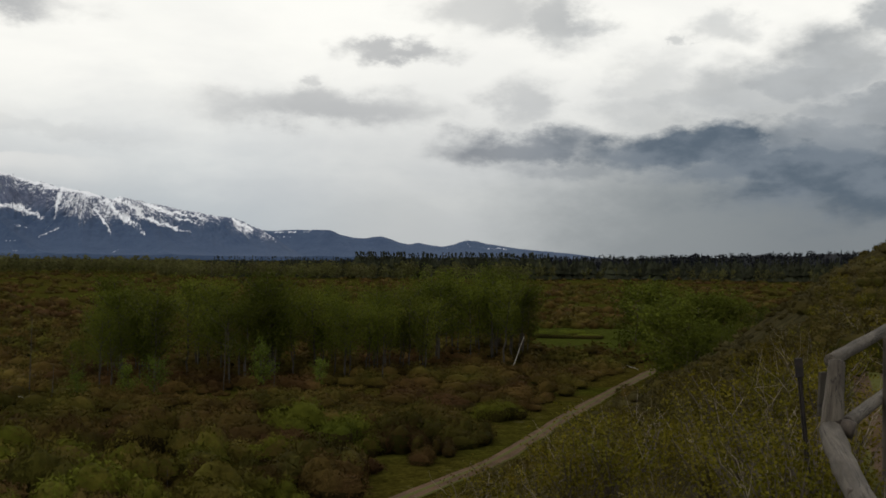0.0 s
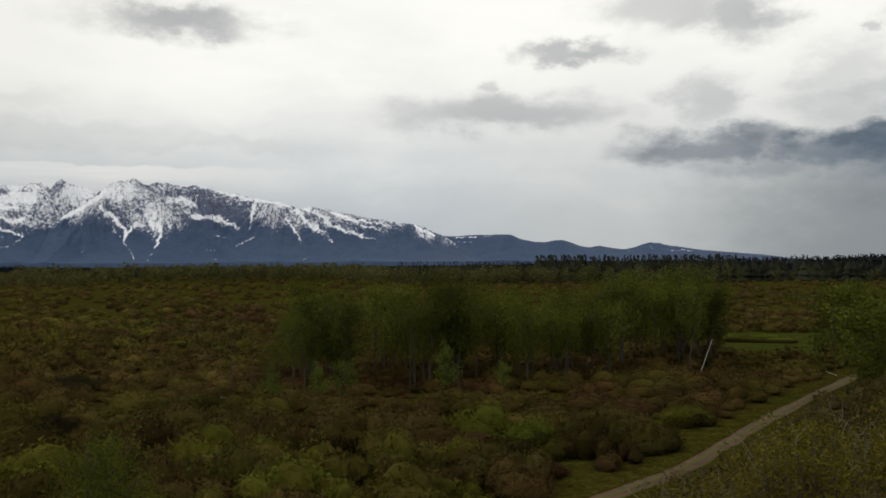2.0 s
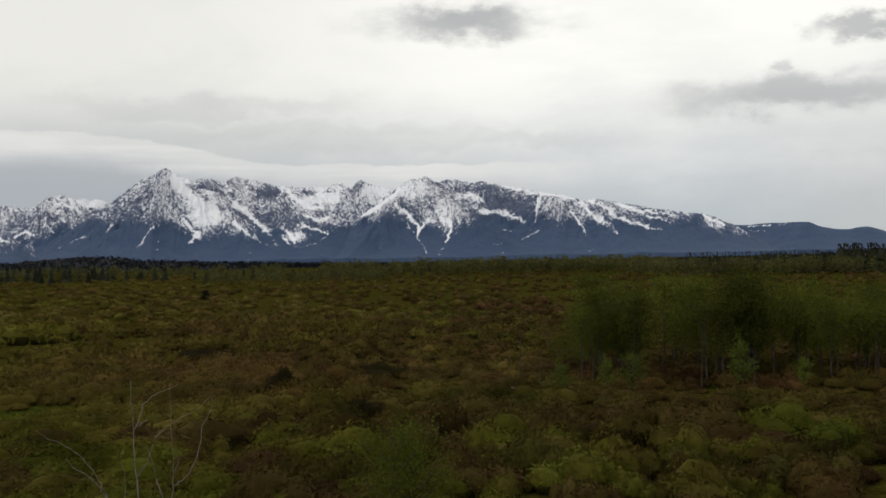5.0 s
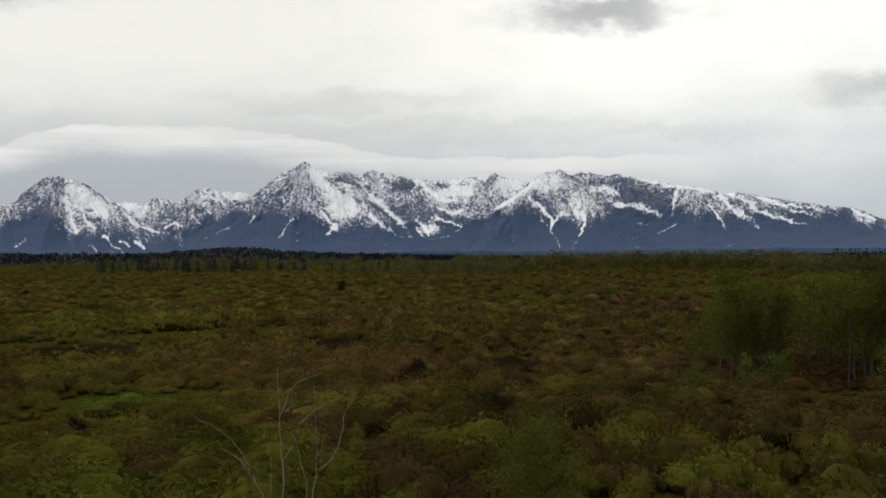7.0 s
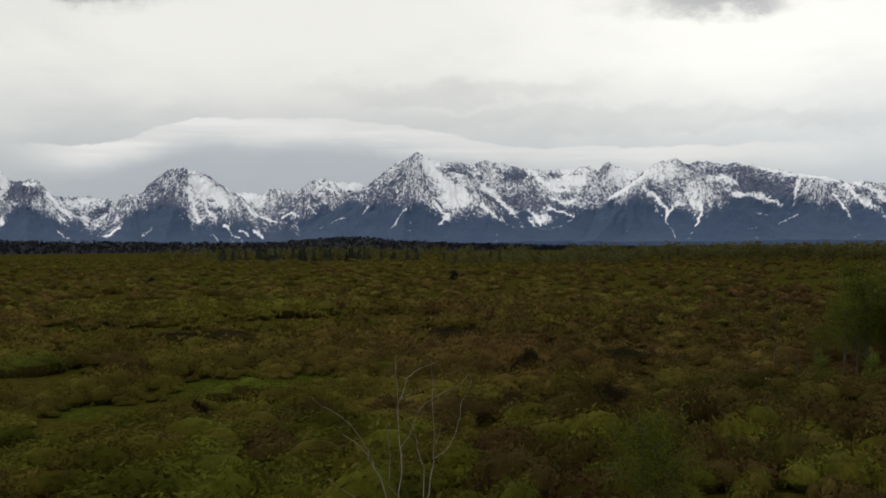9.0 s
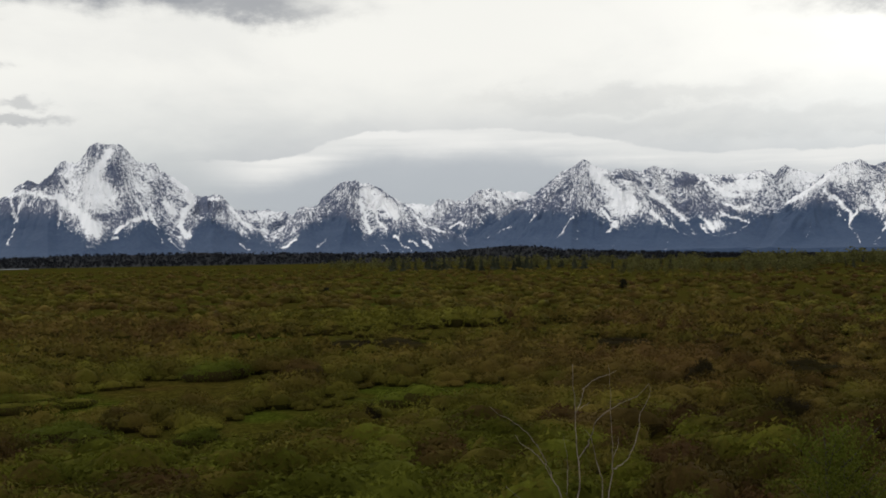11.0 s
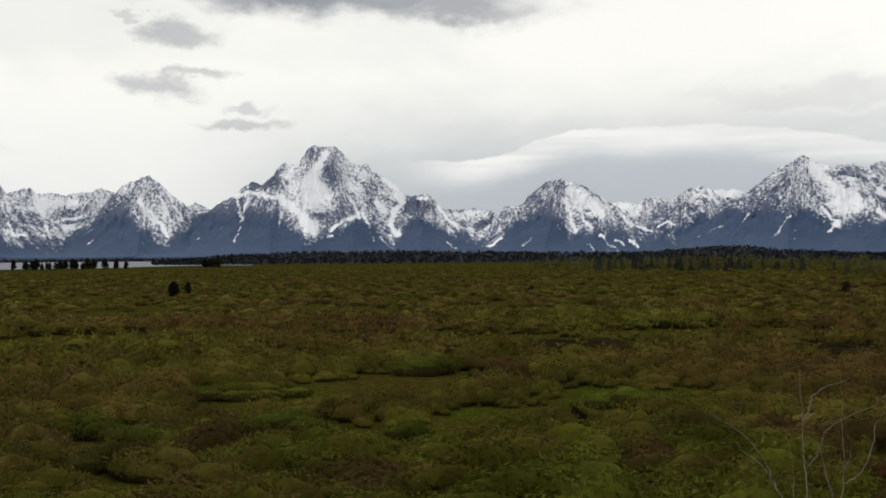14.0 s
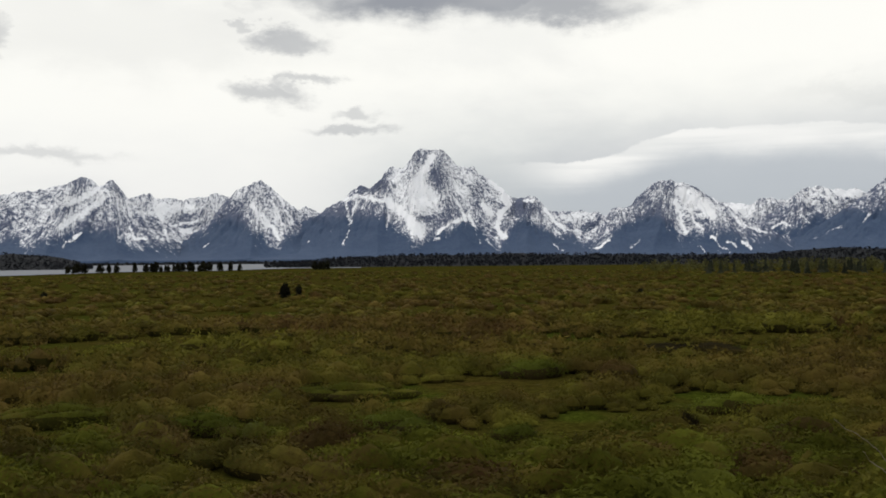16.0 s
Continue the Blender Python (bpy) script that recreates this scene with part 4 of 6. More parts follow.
build_mountain("broad snowy pyramid mountain with a long shoulder and a white snowfield",
               [(29.81, -0.13), (30.75, 1.55), (31.54, 3.17), (32.18, 4.15), (32.66, 4.35), (33.3, 4.27), (33.94, 4.18), (34.92, 4.13), (35.57, 4.17), (36.54, 4.31), (37.03, 4.42), (37.68, 4.62), (38.24, 4.69), (38.66, 4.76), (39.06, 4.6), (39.48, 4.44), (40.07, 4.67), (40.47, 4.68), (40.96, 4.58), (41.61, 4.78), (42.17, 5.08), (42.49, 5.27), (42.72, 5.18), (43.02, 4.92), (43.35, 4.75), (43.74, 4.63), (44.07, 4.37), (44.66, 3.88), (45.22, 3.46), (45.71, 3.07), (46.37, 2.58), (47.09, 2.09), (48, 1.47), (48.97, 1.02), (49.93, 0.64), (51.21, 0)],
               4320, 3600,
               spurs=[(42.49, 5.27, 43.38, 0.62, -0.15), (40.3, 4.67, 35.91, 0.55, 0.02), (37.03, 4.42, 33.64, 0.4, 0)],
               line=[(33.47, 2.1), (35.25, 2.18), (37.37, 2.2), (38.84, 1.95), (41.3, 2.1), (42.45, 2.76), (45.06, 2.64), (47.01, 3.13)],
               fields=[(40.08, 2.71, 0.75, 0.69, 1.1), (40.8, 3.54, 0.44, 0.34, 0.4), (40.75, 1.44, 0.31, 0.22, 0.8), (36.71, 3.83, 0.84, 0.34, -1),
                    (34.43, 3.8, 0.47, 0.25, -0.8), (37.04, 2.66, 0.81, 0.31, -0.35), (36.06, 2.19, 0.94, 0.38, -0.45), (35.19, 1.3, 0.75, 0.34, 1.5),
                    (33.95, 3.6, 1.25, 0.31, 0.5), (35.9, 2.97, 0.5, 0.31, -0.35), (33.95, 3.47, 1.09, 0.28, 0.6), (33.62, 4.08, 1.25, 0.16, 0.5),
                    (38.18, 3.91, 0.62, 0.38, 0.15), (39.99, 2.45, 0.22, 0.12, -0.7), (39.98, 4.25, 0.56, 0.28, -0.35), (44.08, 2.64, 0.94, 0.31, -0.15),
                    (33.47, 2.23, 0.38, 0.31, 0.4)],
               gullies=[(0.09, 0.9, [(43.14, 2.04), (43.57, 1.49), (43.8, 1.1), (44.1, 0.71)]), (0.09, 0.8, [(44.23, 0.51), (44.39, 0.35)]),
                    (0.12, 0.9, [(45.39, 2.09), (45.69, 1.66), (45.85, 1.37)]), (0.12, 0.9, [(46.63, 1.54), (47.29, 1.28), (47.77, 1.02), (48.19, 0.86)]),
                    (0.09, 0.8, [(45.21, 0.88), (45.73, 0.62)]), (0.09, 0.7, [(46.31, 1.01), (46.64, 0.85)]),
                    (0.12, 0.9, [(41.59, 2.56), (41.07, 1.84), (40.62, 1.51), (41.21, 1.08)]), (0.09, 0.7, [(43.18, 1.09), (42.85, 1.13)]),
                    (0.09, 0.7, [(43.11, 0.73), (42.79, 0.8)]), (0.09, 0.8, [(38.13, 0.38), (37.87, 0.41)]), (0.09, 0.8, [(38.07, 0.05), (37.87, 0.14)]),
                    (0.09, 0.6, [(40.95, 0.26), (40.72, 0.42)])],
               streaks=[(0.19, 0.7, [(38.64, 3.16), (37.86, 2.6), (37.01, 1.74), (36.4, 0.95)]), (0.16, 0.7, [(38.78, 2.21), (37.8, 1.42), (36.63, 0.76)]),
                    (0.12, -0.9, [(38.9, 3), (38.18, 2.5), (37.14, 1.81)]), (0.28, 0.6, [(42.04, 4.75), (41.29, 3.87), (40.54, 3.01)]),
                    (0.12, 0.7, [(36.04, 1.41), (35.78, 1.01), (35.32, 0.68), (34.29, 0.87), (33.44, 1.45)]), (0.19, -0.8, [(41.26, 4.26), (40.28, 3.53), (39.3, 3)]),
                    (0.12, -0.6, [(41.72, 2.89), (41.2, 2.23), (40.81, 1.77)]), (0.12, -0.6, [(40.8, 4.25), (39.62, 4.05), (38.83, 3.65)]),
                    (0.12, 0.6, [(36.07, 1.93), (35.58, 1.34), (35.26, 0.88)]), (0.09, 0.8, [(34.86, 2.54), (34.02, 2.24), (33.31, 2.42)]),
                    (0.09, 0.8, [(35.19, 2.02), (34.28, 1.82), (33.44, 1.45)]), (0.16, 0.8, [(35.89, 4.11), (35.24, 3.48), (34.66, 3.02), (33.69, 2.95)]),
                    (0.09, 0.8, [(36.09, 4.14), (36.02, 3.82), (36.28, 3.56)]), (0.12, -0.5, [(42.27, 4.59), (42.05, 3.28), (41.46, 2.46)]),
                    (0.12, -0.5, [(41.29, 3.67), (40.47, 3.27)])],
               seed=61)
build_mountain("dark pointed snowy side ridge at the head of a hanging valley",
               [(26.69, 0.07), (27.92, 2.16), (29.16, 3.52), (29.95, 4.01), (30.58, 4.19), (31.18, 4.33), (31.47, 4.56), (31.73, 4.37), (32.02, 4.08), (32.5, 3.58), (33.15, 2.71), (33.76, 1.91), (34.28, 1.2), (34.94, 0.13)],
               4400, 3900,
               spurs=[(31.47, 4.56, 33.81, 0.8, -0.25)],
               line=[(29.17, 2.81), (31.38, 2.91), (32.99, 2.71), (34.61, 1.26)],
               fields=[(30.9, 3.87, 0.5, 0.31, 0.5), (32.02, 3.34, 0.56, 0.31, 0.1)],
               gullies=[(0.09, 0.7, [(33.57, 2.72), (33.15, 2.87)]), (0.12, 0.6, [(31.38, 3.82), (31.96, 3.02)])],
               streaks=[],
               seed=67)
build_mountain("snow-capped long mountain with a forked snow gully and a ridge running down",
               [(8.03, 0.03), (9.33, 0.86), (10.31, 1.46), (10.8, 1.66), (11.29, 1.92), (11.95, 2.16), (12.93, 2.26), (13.91, 2.43), (15.23, 2.63), (15.88, 2.8), (16.86, 2.96), (17.51, 3.09), (18.1, 3.22), (18.57, 3.02), (18.99, 3.21), (19.56, 3.38), (20.42, 3.53), (21.28, 3.67), (22.16, 3.88), (23.04, 4), (23.64, 4.24), (24.18, 4.38), (24.84, 4.27), (25.75, 4.36), (26.36, 4.47), (26.79, 4.39), (27.13, 4.3), (27.44, 4.53), (27.75, 4.7), (28.22, 4.61), (28.69, 4.5), (29.1, 4.32), (29.48, 3.97), (30.11, 3.44), (30.75, 2.94), (31.39, 2.46), (32.09, 1.73), (32.83, 0.76), (33.64, -0.11)],
               4250, 3550,
               spurs=[(27.6, 4.6, 21.88, 0.75, 0.14), (28.91, 4.41, 32.36, 0.62, 0.1), (19.99, 3.45, 20, 0.45, 0), (17.67, 3.16, 15.23, 0.4, 0)],
               line=[(10.31, 1.36), (13.26, 2.33), (15.55, 2.43), (17.19, 2.44), (18.72, 2.17), (20.13, 2.26), (21.72, 3.16), (23.05, 3.38), (24.24, 3.29), (25, 2.36), (26.37, 2.13), (28.54, 2.23), (29.8, 2.79), (32.02, 2.54)],
               fields=[(28.47, 3.98, 0.78, 0.5, 0.55), (28.54, 3.12, 0.69, 0.44, -0.12), (27.45, 3.42, 0.44, 0.69, -0.25), (26.37, 2.77, 0.75, 0.44, 0.25),
                    (22.75, 3.16, 1.41, 0.41, -0.45), (24.84, 3.87, 1.25, 0.19, -0.3), (23.2, 2.42, 1, 0.25, 0.35), (20.13, 3.09, 1.88, 0.31, 0.15),
                    (20.42, 1.96, 1.25, 0.31, -0.1)],
               gullies=[(0.11, 1, [(29.54, 3.14), (29.11, 2.69), (28.64, 2.26), (28.33, 1.94), (28.23, 1.65)]), (0.12, 1, [(27.64, 2.12), (27.95, 1.87), (28.23, 1.55)]),
                    (0.11, 1, [(28.23, 1.65), (28.33, 1.2), (28.08, 0.82), (27.74, 0.27)]), (0.09, 0.7, [(28.86, 1.98), (28.48, 1.46)]),
                    (0.09, 0.8, [(26.93, 2.36), (26.74, 1.95)]), (0.11, 1, [(26.5, 2.2), (26.38, 1.66), (26.5, 1.18), (26.72, 0.87)]),
                    (0.09, 0.9, [(26.81, 0.55), (27, 0.36)]), (0.09, 0.8, [(27.09, 0.17), (26.84, 0.07)]), (0.08, 0.7, [(30.06, 1.45), (30.34, 1.06), (30.54, 0.61)]),
                    (0.09, 0.9, [(21.23, 3.33), (21.29, 2.5), (21.43, 1.89), (21.85, 1.34)]), (0.14, 1, [(21.23, 1.39), (21.64, 1.21), (22.29, 0.94)])],
               streaks=[(0.19, 0.6, [(29.29, 3.84), (30.11, 3.31), (31.39, 2.49)]), (0.19, 0.7, [(25.94, 3.39), (25.15, 3.56), (24.48, 3.26)]),
                    (0.28, 1, [(24.49, 2.6), (23.59, 2.52), (22.7, 2.19), (21.99, 1.93)]), (0.09, 0.9, [(23.53, 1.61), (22.82, 1.42)]),
                    (0.12, 0.7, [(24.24, 4.32), (23.04, 4), (21.57, 3.68), (19.28, 3.28)]), (0.09, 0.8, [(19.45, 2.46), (19, 1.94), (18.72, 1.51), (18.55, 1.02)]),
                    (0.16, 0.7, [(18.8, 2.96), (18.1, 2.22), (17.44, 1.63), (16.84, 1.17)]), (0.14, 0.9, [(17.19, 2.34), (16.21, 1.88), (15.23, 1.55), (14.31, 1.35)]),
                    (0.12, 0.7, [(17.78, 2.21), (17.03, 1.52), (16.67, 1.06)]), (0.12, -0.6, [(27.13, 4.27), (26.12, 3.33), (24.55, 2.04)]),
                    (0.12, -0.5, [(29.54, 3.91), (30.43, 3.28)])],
               seed=73,
               flecks=[(0.12, 0.8, [(18.49, 3.09), (17.64, 2.86), (16.99, 2.5)]), (0.12, 0.8, [(16.79, 2.86), (15.88, 2.6), (15.36, 2.3)]), (0.09, 0.7, [(15.1, 2.11), (14.05, 1.87)]), (0.11, 0.9, [(11.95, 2.02), (11.42, 1.76), (10.9, 1.46)]), (0.08, 0.8, [(24.07, 0.86), (23.82, 0.7)]), (0.08, 0.8, [(23.63, 0.76), (23.4, 0.73)]), (0.08, 0.7, [(23.63, 0.31), (23.37, 0.18)]), (0.08, 0.7, [(18.5, 0.22), (18.17, 0.32)]), (0.08, 0.7, [(16.38, 0.44), (15.96, 0.21)]), (0.08, 0.6, [(15.55, 2.43), (13.92, 2.26)])])
build_mountain("low blue mountain ridge with snow flecks beyond the forest",
               [(-14, -0.4), (-9, 0.1), (-7.53, 0.31), (-5.33, 0.49), (-4.28, 0.59), (-3.38, 0.73), (-2.47, 0.86), (-2.01, 0.99), (-1.39, 1.03), (-1.08, 0.94), (-0.61, 0.75), (0.01, 0.66), (0.64, 0.73), (1.43, 0.87), (1.9, 0.77), (2.38, 0.84), (3.01, 1.07), (3.49, 1.21), (3.97, 1.18), (4.46, 1.09), (5.1, 1.12), (5.91, 1.29), (6.39, 1.53), (7.04, 1.56), (7.69, 1.54), (8.67, 1.54), (9.66, 1.45), (10.31, 1.49), (11.3, 1.04), (12.61, 0.39)],
               4700, 4250,
               spurs=[(6.88, 1.53, 7.04, 0.35, 0), (3.65, 1.21, 3.81, 0.35, 0), (-1.48, 1.03, -1.39, 0.3, 0)],
               line=[(-9, 2.6), (18, 2.6)],
               fields=[(8.35, 1.34, 0.94, 0.16, 0.45), (6.88, 0.94, 0.31, 0.12, 0.5), (5.91, 0.8, 0.31, 0.09, 0.45), (-0.14, 0.72, 0.38, 0.09, 0.4)],
               gullies=[(0.06, 0.8, [(9.72, 1.29), (9.17, 1.35)]), (0.06, 0.8, [(9.16, 1.45), (8.51, 1.41)]), (0.06, 0.7, [(9.66, 1.12), (8.84, 1.15)]),
                    (0.06, 0.7, [(8.02, 1.41), (7.53, 1.47)]), (0.05, 0.8, [(-1.45, 0.93), (-1.66, 0.68)]), (0.06, 0.8, [(-2.4, 0.67), (-3.07, 0.54), (-3.83, 0.56)]),
                    (0.05, 0.8, [(0.17, 0.73), (-0.3, 0.63)])],
               streaks=[],
               seed=87, jag=0.02, gully=0.25)


# ---- far forest ----
def conifer(rng, sides=5, tiers=3):
    """A spruce or pine as stacked skirts; height 1, in triangles."""
    v, f = [], []
    for t in range(tiers):
        z0, z1 = 0.08 + 0.28 * t, min(1.0, 0.46 + 0.28 * t)
        r = 0.17 * (1 - 0.27 * t)
        b = len(v)
        for s in range(sides):
            w = 2 * math.pi * (s + rng.uniform(-0.3, 0.3)) / sides
            rr = r * rng.uniform(0.7, 1.2)
            v.append((rr * math.cos(w), rr * math.sin(w), z0 + rng.uniform(-0.04, 0.04)))
        v.append((rng.uniform(-0.01, 0.01), rng.uniform(-0.01, 0.01), z1))
        f += [(b + s, b + (s + 1) % sides, b + sides) for s in range(sides)]
    v = np.array(v)
    return v, np.array(f), unit(v * (1, 1, 0) + (0, 0, 0.06))


def broadleaf(rng, n=46, spread=0.34, clump=0.12):
    """A far cottonwood or tall willow: a ragged crown of leaf clumps; height 1, in triangles."""
    c = rng.normal(0, 1, (n, 3))
    c /= np.linalg.norm(c, axis=1)[:, None]
    c *= rng.uniform(0.45, 1.0, (n, 1))
    c = c * (spread, spread, 0.42) * rng.uniform(0.8, 1.15, (n, 1)) + (0, 0, 0.56)
    d = rng.normal(0, 1, (n, 3, 3))
    d /= np.linalg.norm(d, axis=2)[..., None]
    v = (c[:, None, :] + d * rng.uniform(0.67, 1.33, (n, 1, 1)) * clump).reshape(-1, 3)
    v[:, 2] = np.clip(v[:, 2], 0, 1.03)
    normals = np.repeat(unit(unit((c - (0, 0, 0.5)) * (1, 1, 0.8)) + (0, 0, 0.3) + rng.normal(0, 0.15, c.shape)), 3, 0)
    return v, facing(v, np.arange(3 * n).reshape(n, 3), normals), normals


def stand(name, label, category, mat, prototypes, spots, rng, even=0.0):
    """Many trees, too many to count, as one object. spots: x, y, z, height, width."""
    pieces, normals = [], []
    for x, y, z, h, w in spots:
        v, f, nrm = prototypes[rng.integers(len(prototypes))]
        a = rng.uniform(0, 6.283)
        c, s = math.cos(a), math.sin(a)
        pieces.append((np.stack([x + w * (v[:, 0] * c - v[:, 1] * s), y + w * (v[:, 0] * s + v[:, 1] * c), z + v[:, 2] * h], 1), f))
        normals.append(np.stack([nrm[:, 0] * c - nrm[:, 1] * s, nrm[:, 0] * s + nrm[:, 1] * c, nrm[:, 2] + even], 1))
    tagged(new(name, mesh_of(name, *joined(pieces), mat, normals=np.concatenate(normals))), label, category, kind="stuff")


def polar(a, r):
    return -math.sin(radians(a)) * r, math.cos(radians(a)) * r


rng = np.random.default_rng(5)
CONIFERS = [conifer(rng) for _ in range(8)]
CONIFERS_NEAR = [conifer(rng, 8, 5) for _ in range(4)]
HILL_TREES = [broadleaf(rng, 14, 0.36, 0.27) for _ in range(5)] + CONIFERS[:5]
BROADS = [broadleaf(rng, 70, 0.34, 0.095) for _ in range(8)]


def far_spots(count, a0, a1, r0, r1, h0, h1, fat, lift=None, keep=None):
    out = []
    for _ in range(count):
        a, r = rng.uniform(a0, a1), rng.uniform(r0, r1)
        if keep is not None and rng.uniform() > keep(a, r):
            continue
        x, y = polar(a, r)
        z = lift(a, r) if lift else at_ground(x, y)
        h = rng.uniform(h0, h1)
        out.append((x, y, z - 0.2, h, h * rng.uniform(0.85, 1.15) * fat))
    return out


HILL_A = [(30, -0.2), (35.5, 0.0), (40, 0.15), (43.5, 0.3), (45.3, 0.5), (46.6, 0.55), (48.5, 0.42), (50.5, 0.25), (56, 0.26), (62, 0.38), (68, 0.42), (71, 0.4), (74.7, 0.25), (77.5, 0.02), (79, -0.15)]


def build_hill(label, crest, far, front, trees, height, seed):
    """A low wooded hill: the ground, and the conifers that cover it."""
    ca, ce = np.array(crest, float).T
    a = np.arange(ca[0], ca[-1], 0.2)
    q = np.linspace(0, 1, 14)
    A, Q = np.meshgrid(a, q)
    top = np.maximum(EYE + np.tan(np.radians(np.interp(A, ca, ce))) * far - height * 0.8, -1)
    Z = top * (1 - Q) ** 1.1 * (1 + 0.1 * fractal(A, Q * 3, 3, seed)) - 0.8 * Q
    R = far - (far - front) * Q
    i = np.arange(A.size).reshape(A.shape)
    f = np.stack([i[:-1, :-1], i[:-1, 1:], i[1:, 1:], i[1:, :-1]], -1).reshape(-1, 4)
    me = mesh_of("hill", np.stack([-np.sin(np.radians(A)) * R, np.cos(np.radians(A)) * R, Z], -1).reshape(-1, 3), f, HILL_HAZE_NEEDLE, True)
    tagged(new("hill", me), label, "hill", kind="structure")

    def lift(az, r):
        t = max(EYE + math.tan(radians(float(np.interp(az, ca, ce)))) * far - height * 0.8, -1)
        return t * (1 - (far - r) / (far - front)) ** 1.1 - 0.5
    stand("conifer_forest", "dark green conifer forest covering the low hills", "forest", HILL_HAZE_NEEDLE, HILL_TREES,
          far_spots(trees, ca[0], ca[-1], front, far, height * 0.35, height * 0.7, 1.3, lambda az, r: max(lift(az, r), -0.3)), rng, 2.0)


build_hill("low dark wooded hill below the mountains", HILL_A, 2500, 1750, 5600, 11, 2)
build_hill("dark wooded headland across the lake", [(88.3, -0.15), (89.2, 0.15), (90.6, 0.44), (92.8, 0.62), (96, 0.7), (102, 0.6)], 2450, 1900, 2200, 8, 4)
build_hill("wooded rise beyond the meadow", [(-34, 0.84), (-26, 0.82), (-21, 0.76), (-16.5, 0.60), (-12, 0.44), (-7, 0.38), (0, 0.16), (6, 0.0), (12, -0.1), (20, -0.3), (30, -0.4)], 1500, 1050, 3800, 13, 6)
build_hill("dark wooded shore under the mountains", [(72, 0.0), (76, 0.02), (80, 0.04), (85, 0.0), (90, 0.02), (97, 0.1)], 3600, 3400, 1500, 11, 8)

stand("conifer_stand", "dense stand of tall dark conifers at the edge of the meadow", "forest", NEEDLE, CONIFERS_NEAR,
      far_spots(850, -6.2, 5.0, 690, 860, 8, 16.5, 3.0)
      + far_spots(480, 4.5, 13.0, 690, 860, 5, 13, 2.5, None, lambda a, r: 1.0 if a < 9 else 0.6)
      + far_spots(480, -27, -5, 720, 900, 9, 15, 2.7, None, lambda a, r: 0.9), rng)
stand("cottonwood_belt", "olive green cottonwoods and tall willows across the flats", "trees", COTTON_LEAF, BROADS,
      far_spots(430, 14, 34, 790, 930, 9, 16, 1.1, None, lambda a, r: 1.0 if a < 27 else 0.6)
      + far_spots(250, 4, 16, 630, 770, 8.5, 13, 1.1)
      + far_spots(150, -6.5, 5, 640, 760, 8, 14, 0.9)
      + far_spots(90, -26, -6, 690, 840, 7, 11, 0.95)
      + far_spots(130, 30, 41, 600, 800, 6, 10, 1.0), rng)
stand("cottonwood_grove", "pale olive cottonwoods at the far edge of the flats", "trees", COTTON_LEAF, BROADS,
      far_spots(230, 36, 58, 860, 1150, 7, 14, 1.05, None, lambda a, r: 1.0 if a < 51 else 0.5), rng)
stand("conifer_grove", "small dark conifers at the far edge of the flats", "trees", NEEDLE, CONIFERS_NEAR,
      far_spots(150, 42.5, 54, 800, 950, 7, 13.5, 2.0, None, lambda a, r: 0.62 if 45.5 < a < 49.5 else 0.22)
      + far_spots(18, 28, 42, 700, 900, 6, 9, 1.7), rng)


# ---- willow flats ----
def shoots(rng, centres, outward, size, stretch=2.0, loose=0.52):
    """Leafy sprays as small triangles that lie over the outside of a bush, each a little askew."""
    n = len(centres)
    face = outward / (np.linalg.norm(outward, axis=1)[:, None] + 1e-6) + rng.normal(0, loose, (n, 3))
    way = np.cross(face, rng.normal(0, 1, (n, 3))) + (0, 0, 0.25)
    way /= np.linalg.norm(way, axis=1)[:, None] + 1e-6
    side = np.cross(way, face)
    side /= np.linalg.norm(side, axis=1)[:, None] + 1e-6
    s = (size * rng.uniform(0.6, 1.4, n))[:, None]
    v = np.stack([centres - side * s * 0.5, centres + side * s * 0.5, centres + way * s * stretch], 1).reshape(-1, 3)
    return v, np.arange(3 * n).reshape(n, 3)


def halved(faces):
    """Quads as triangles."""
    return np.concatenate([faces[:, [0, 1, 2]], faces[:, [0, 2, 3]]])


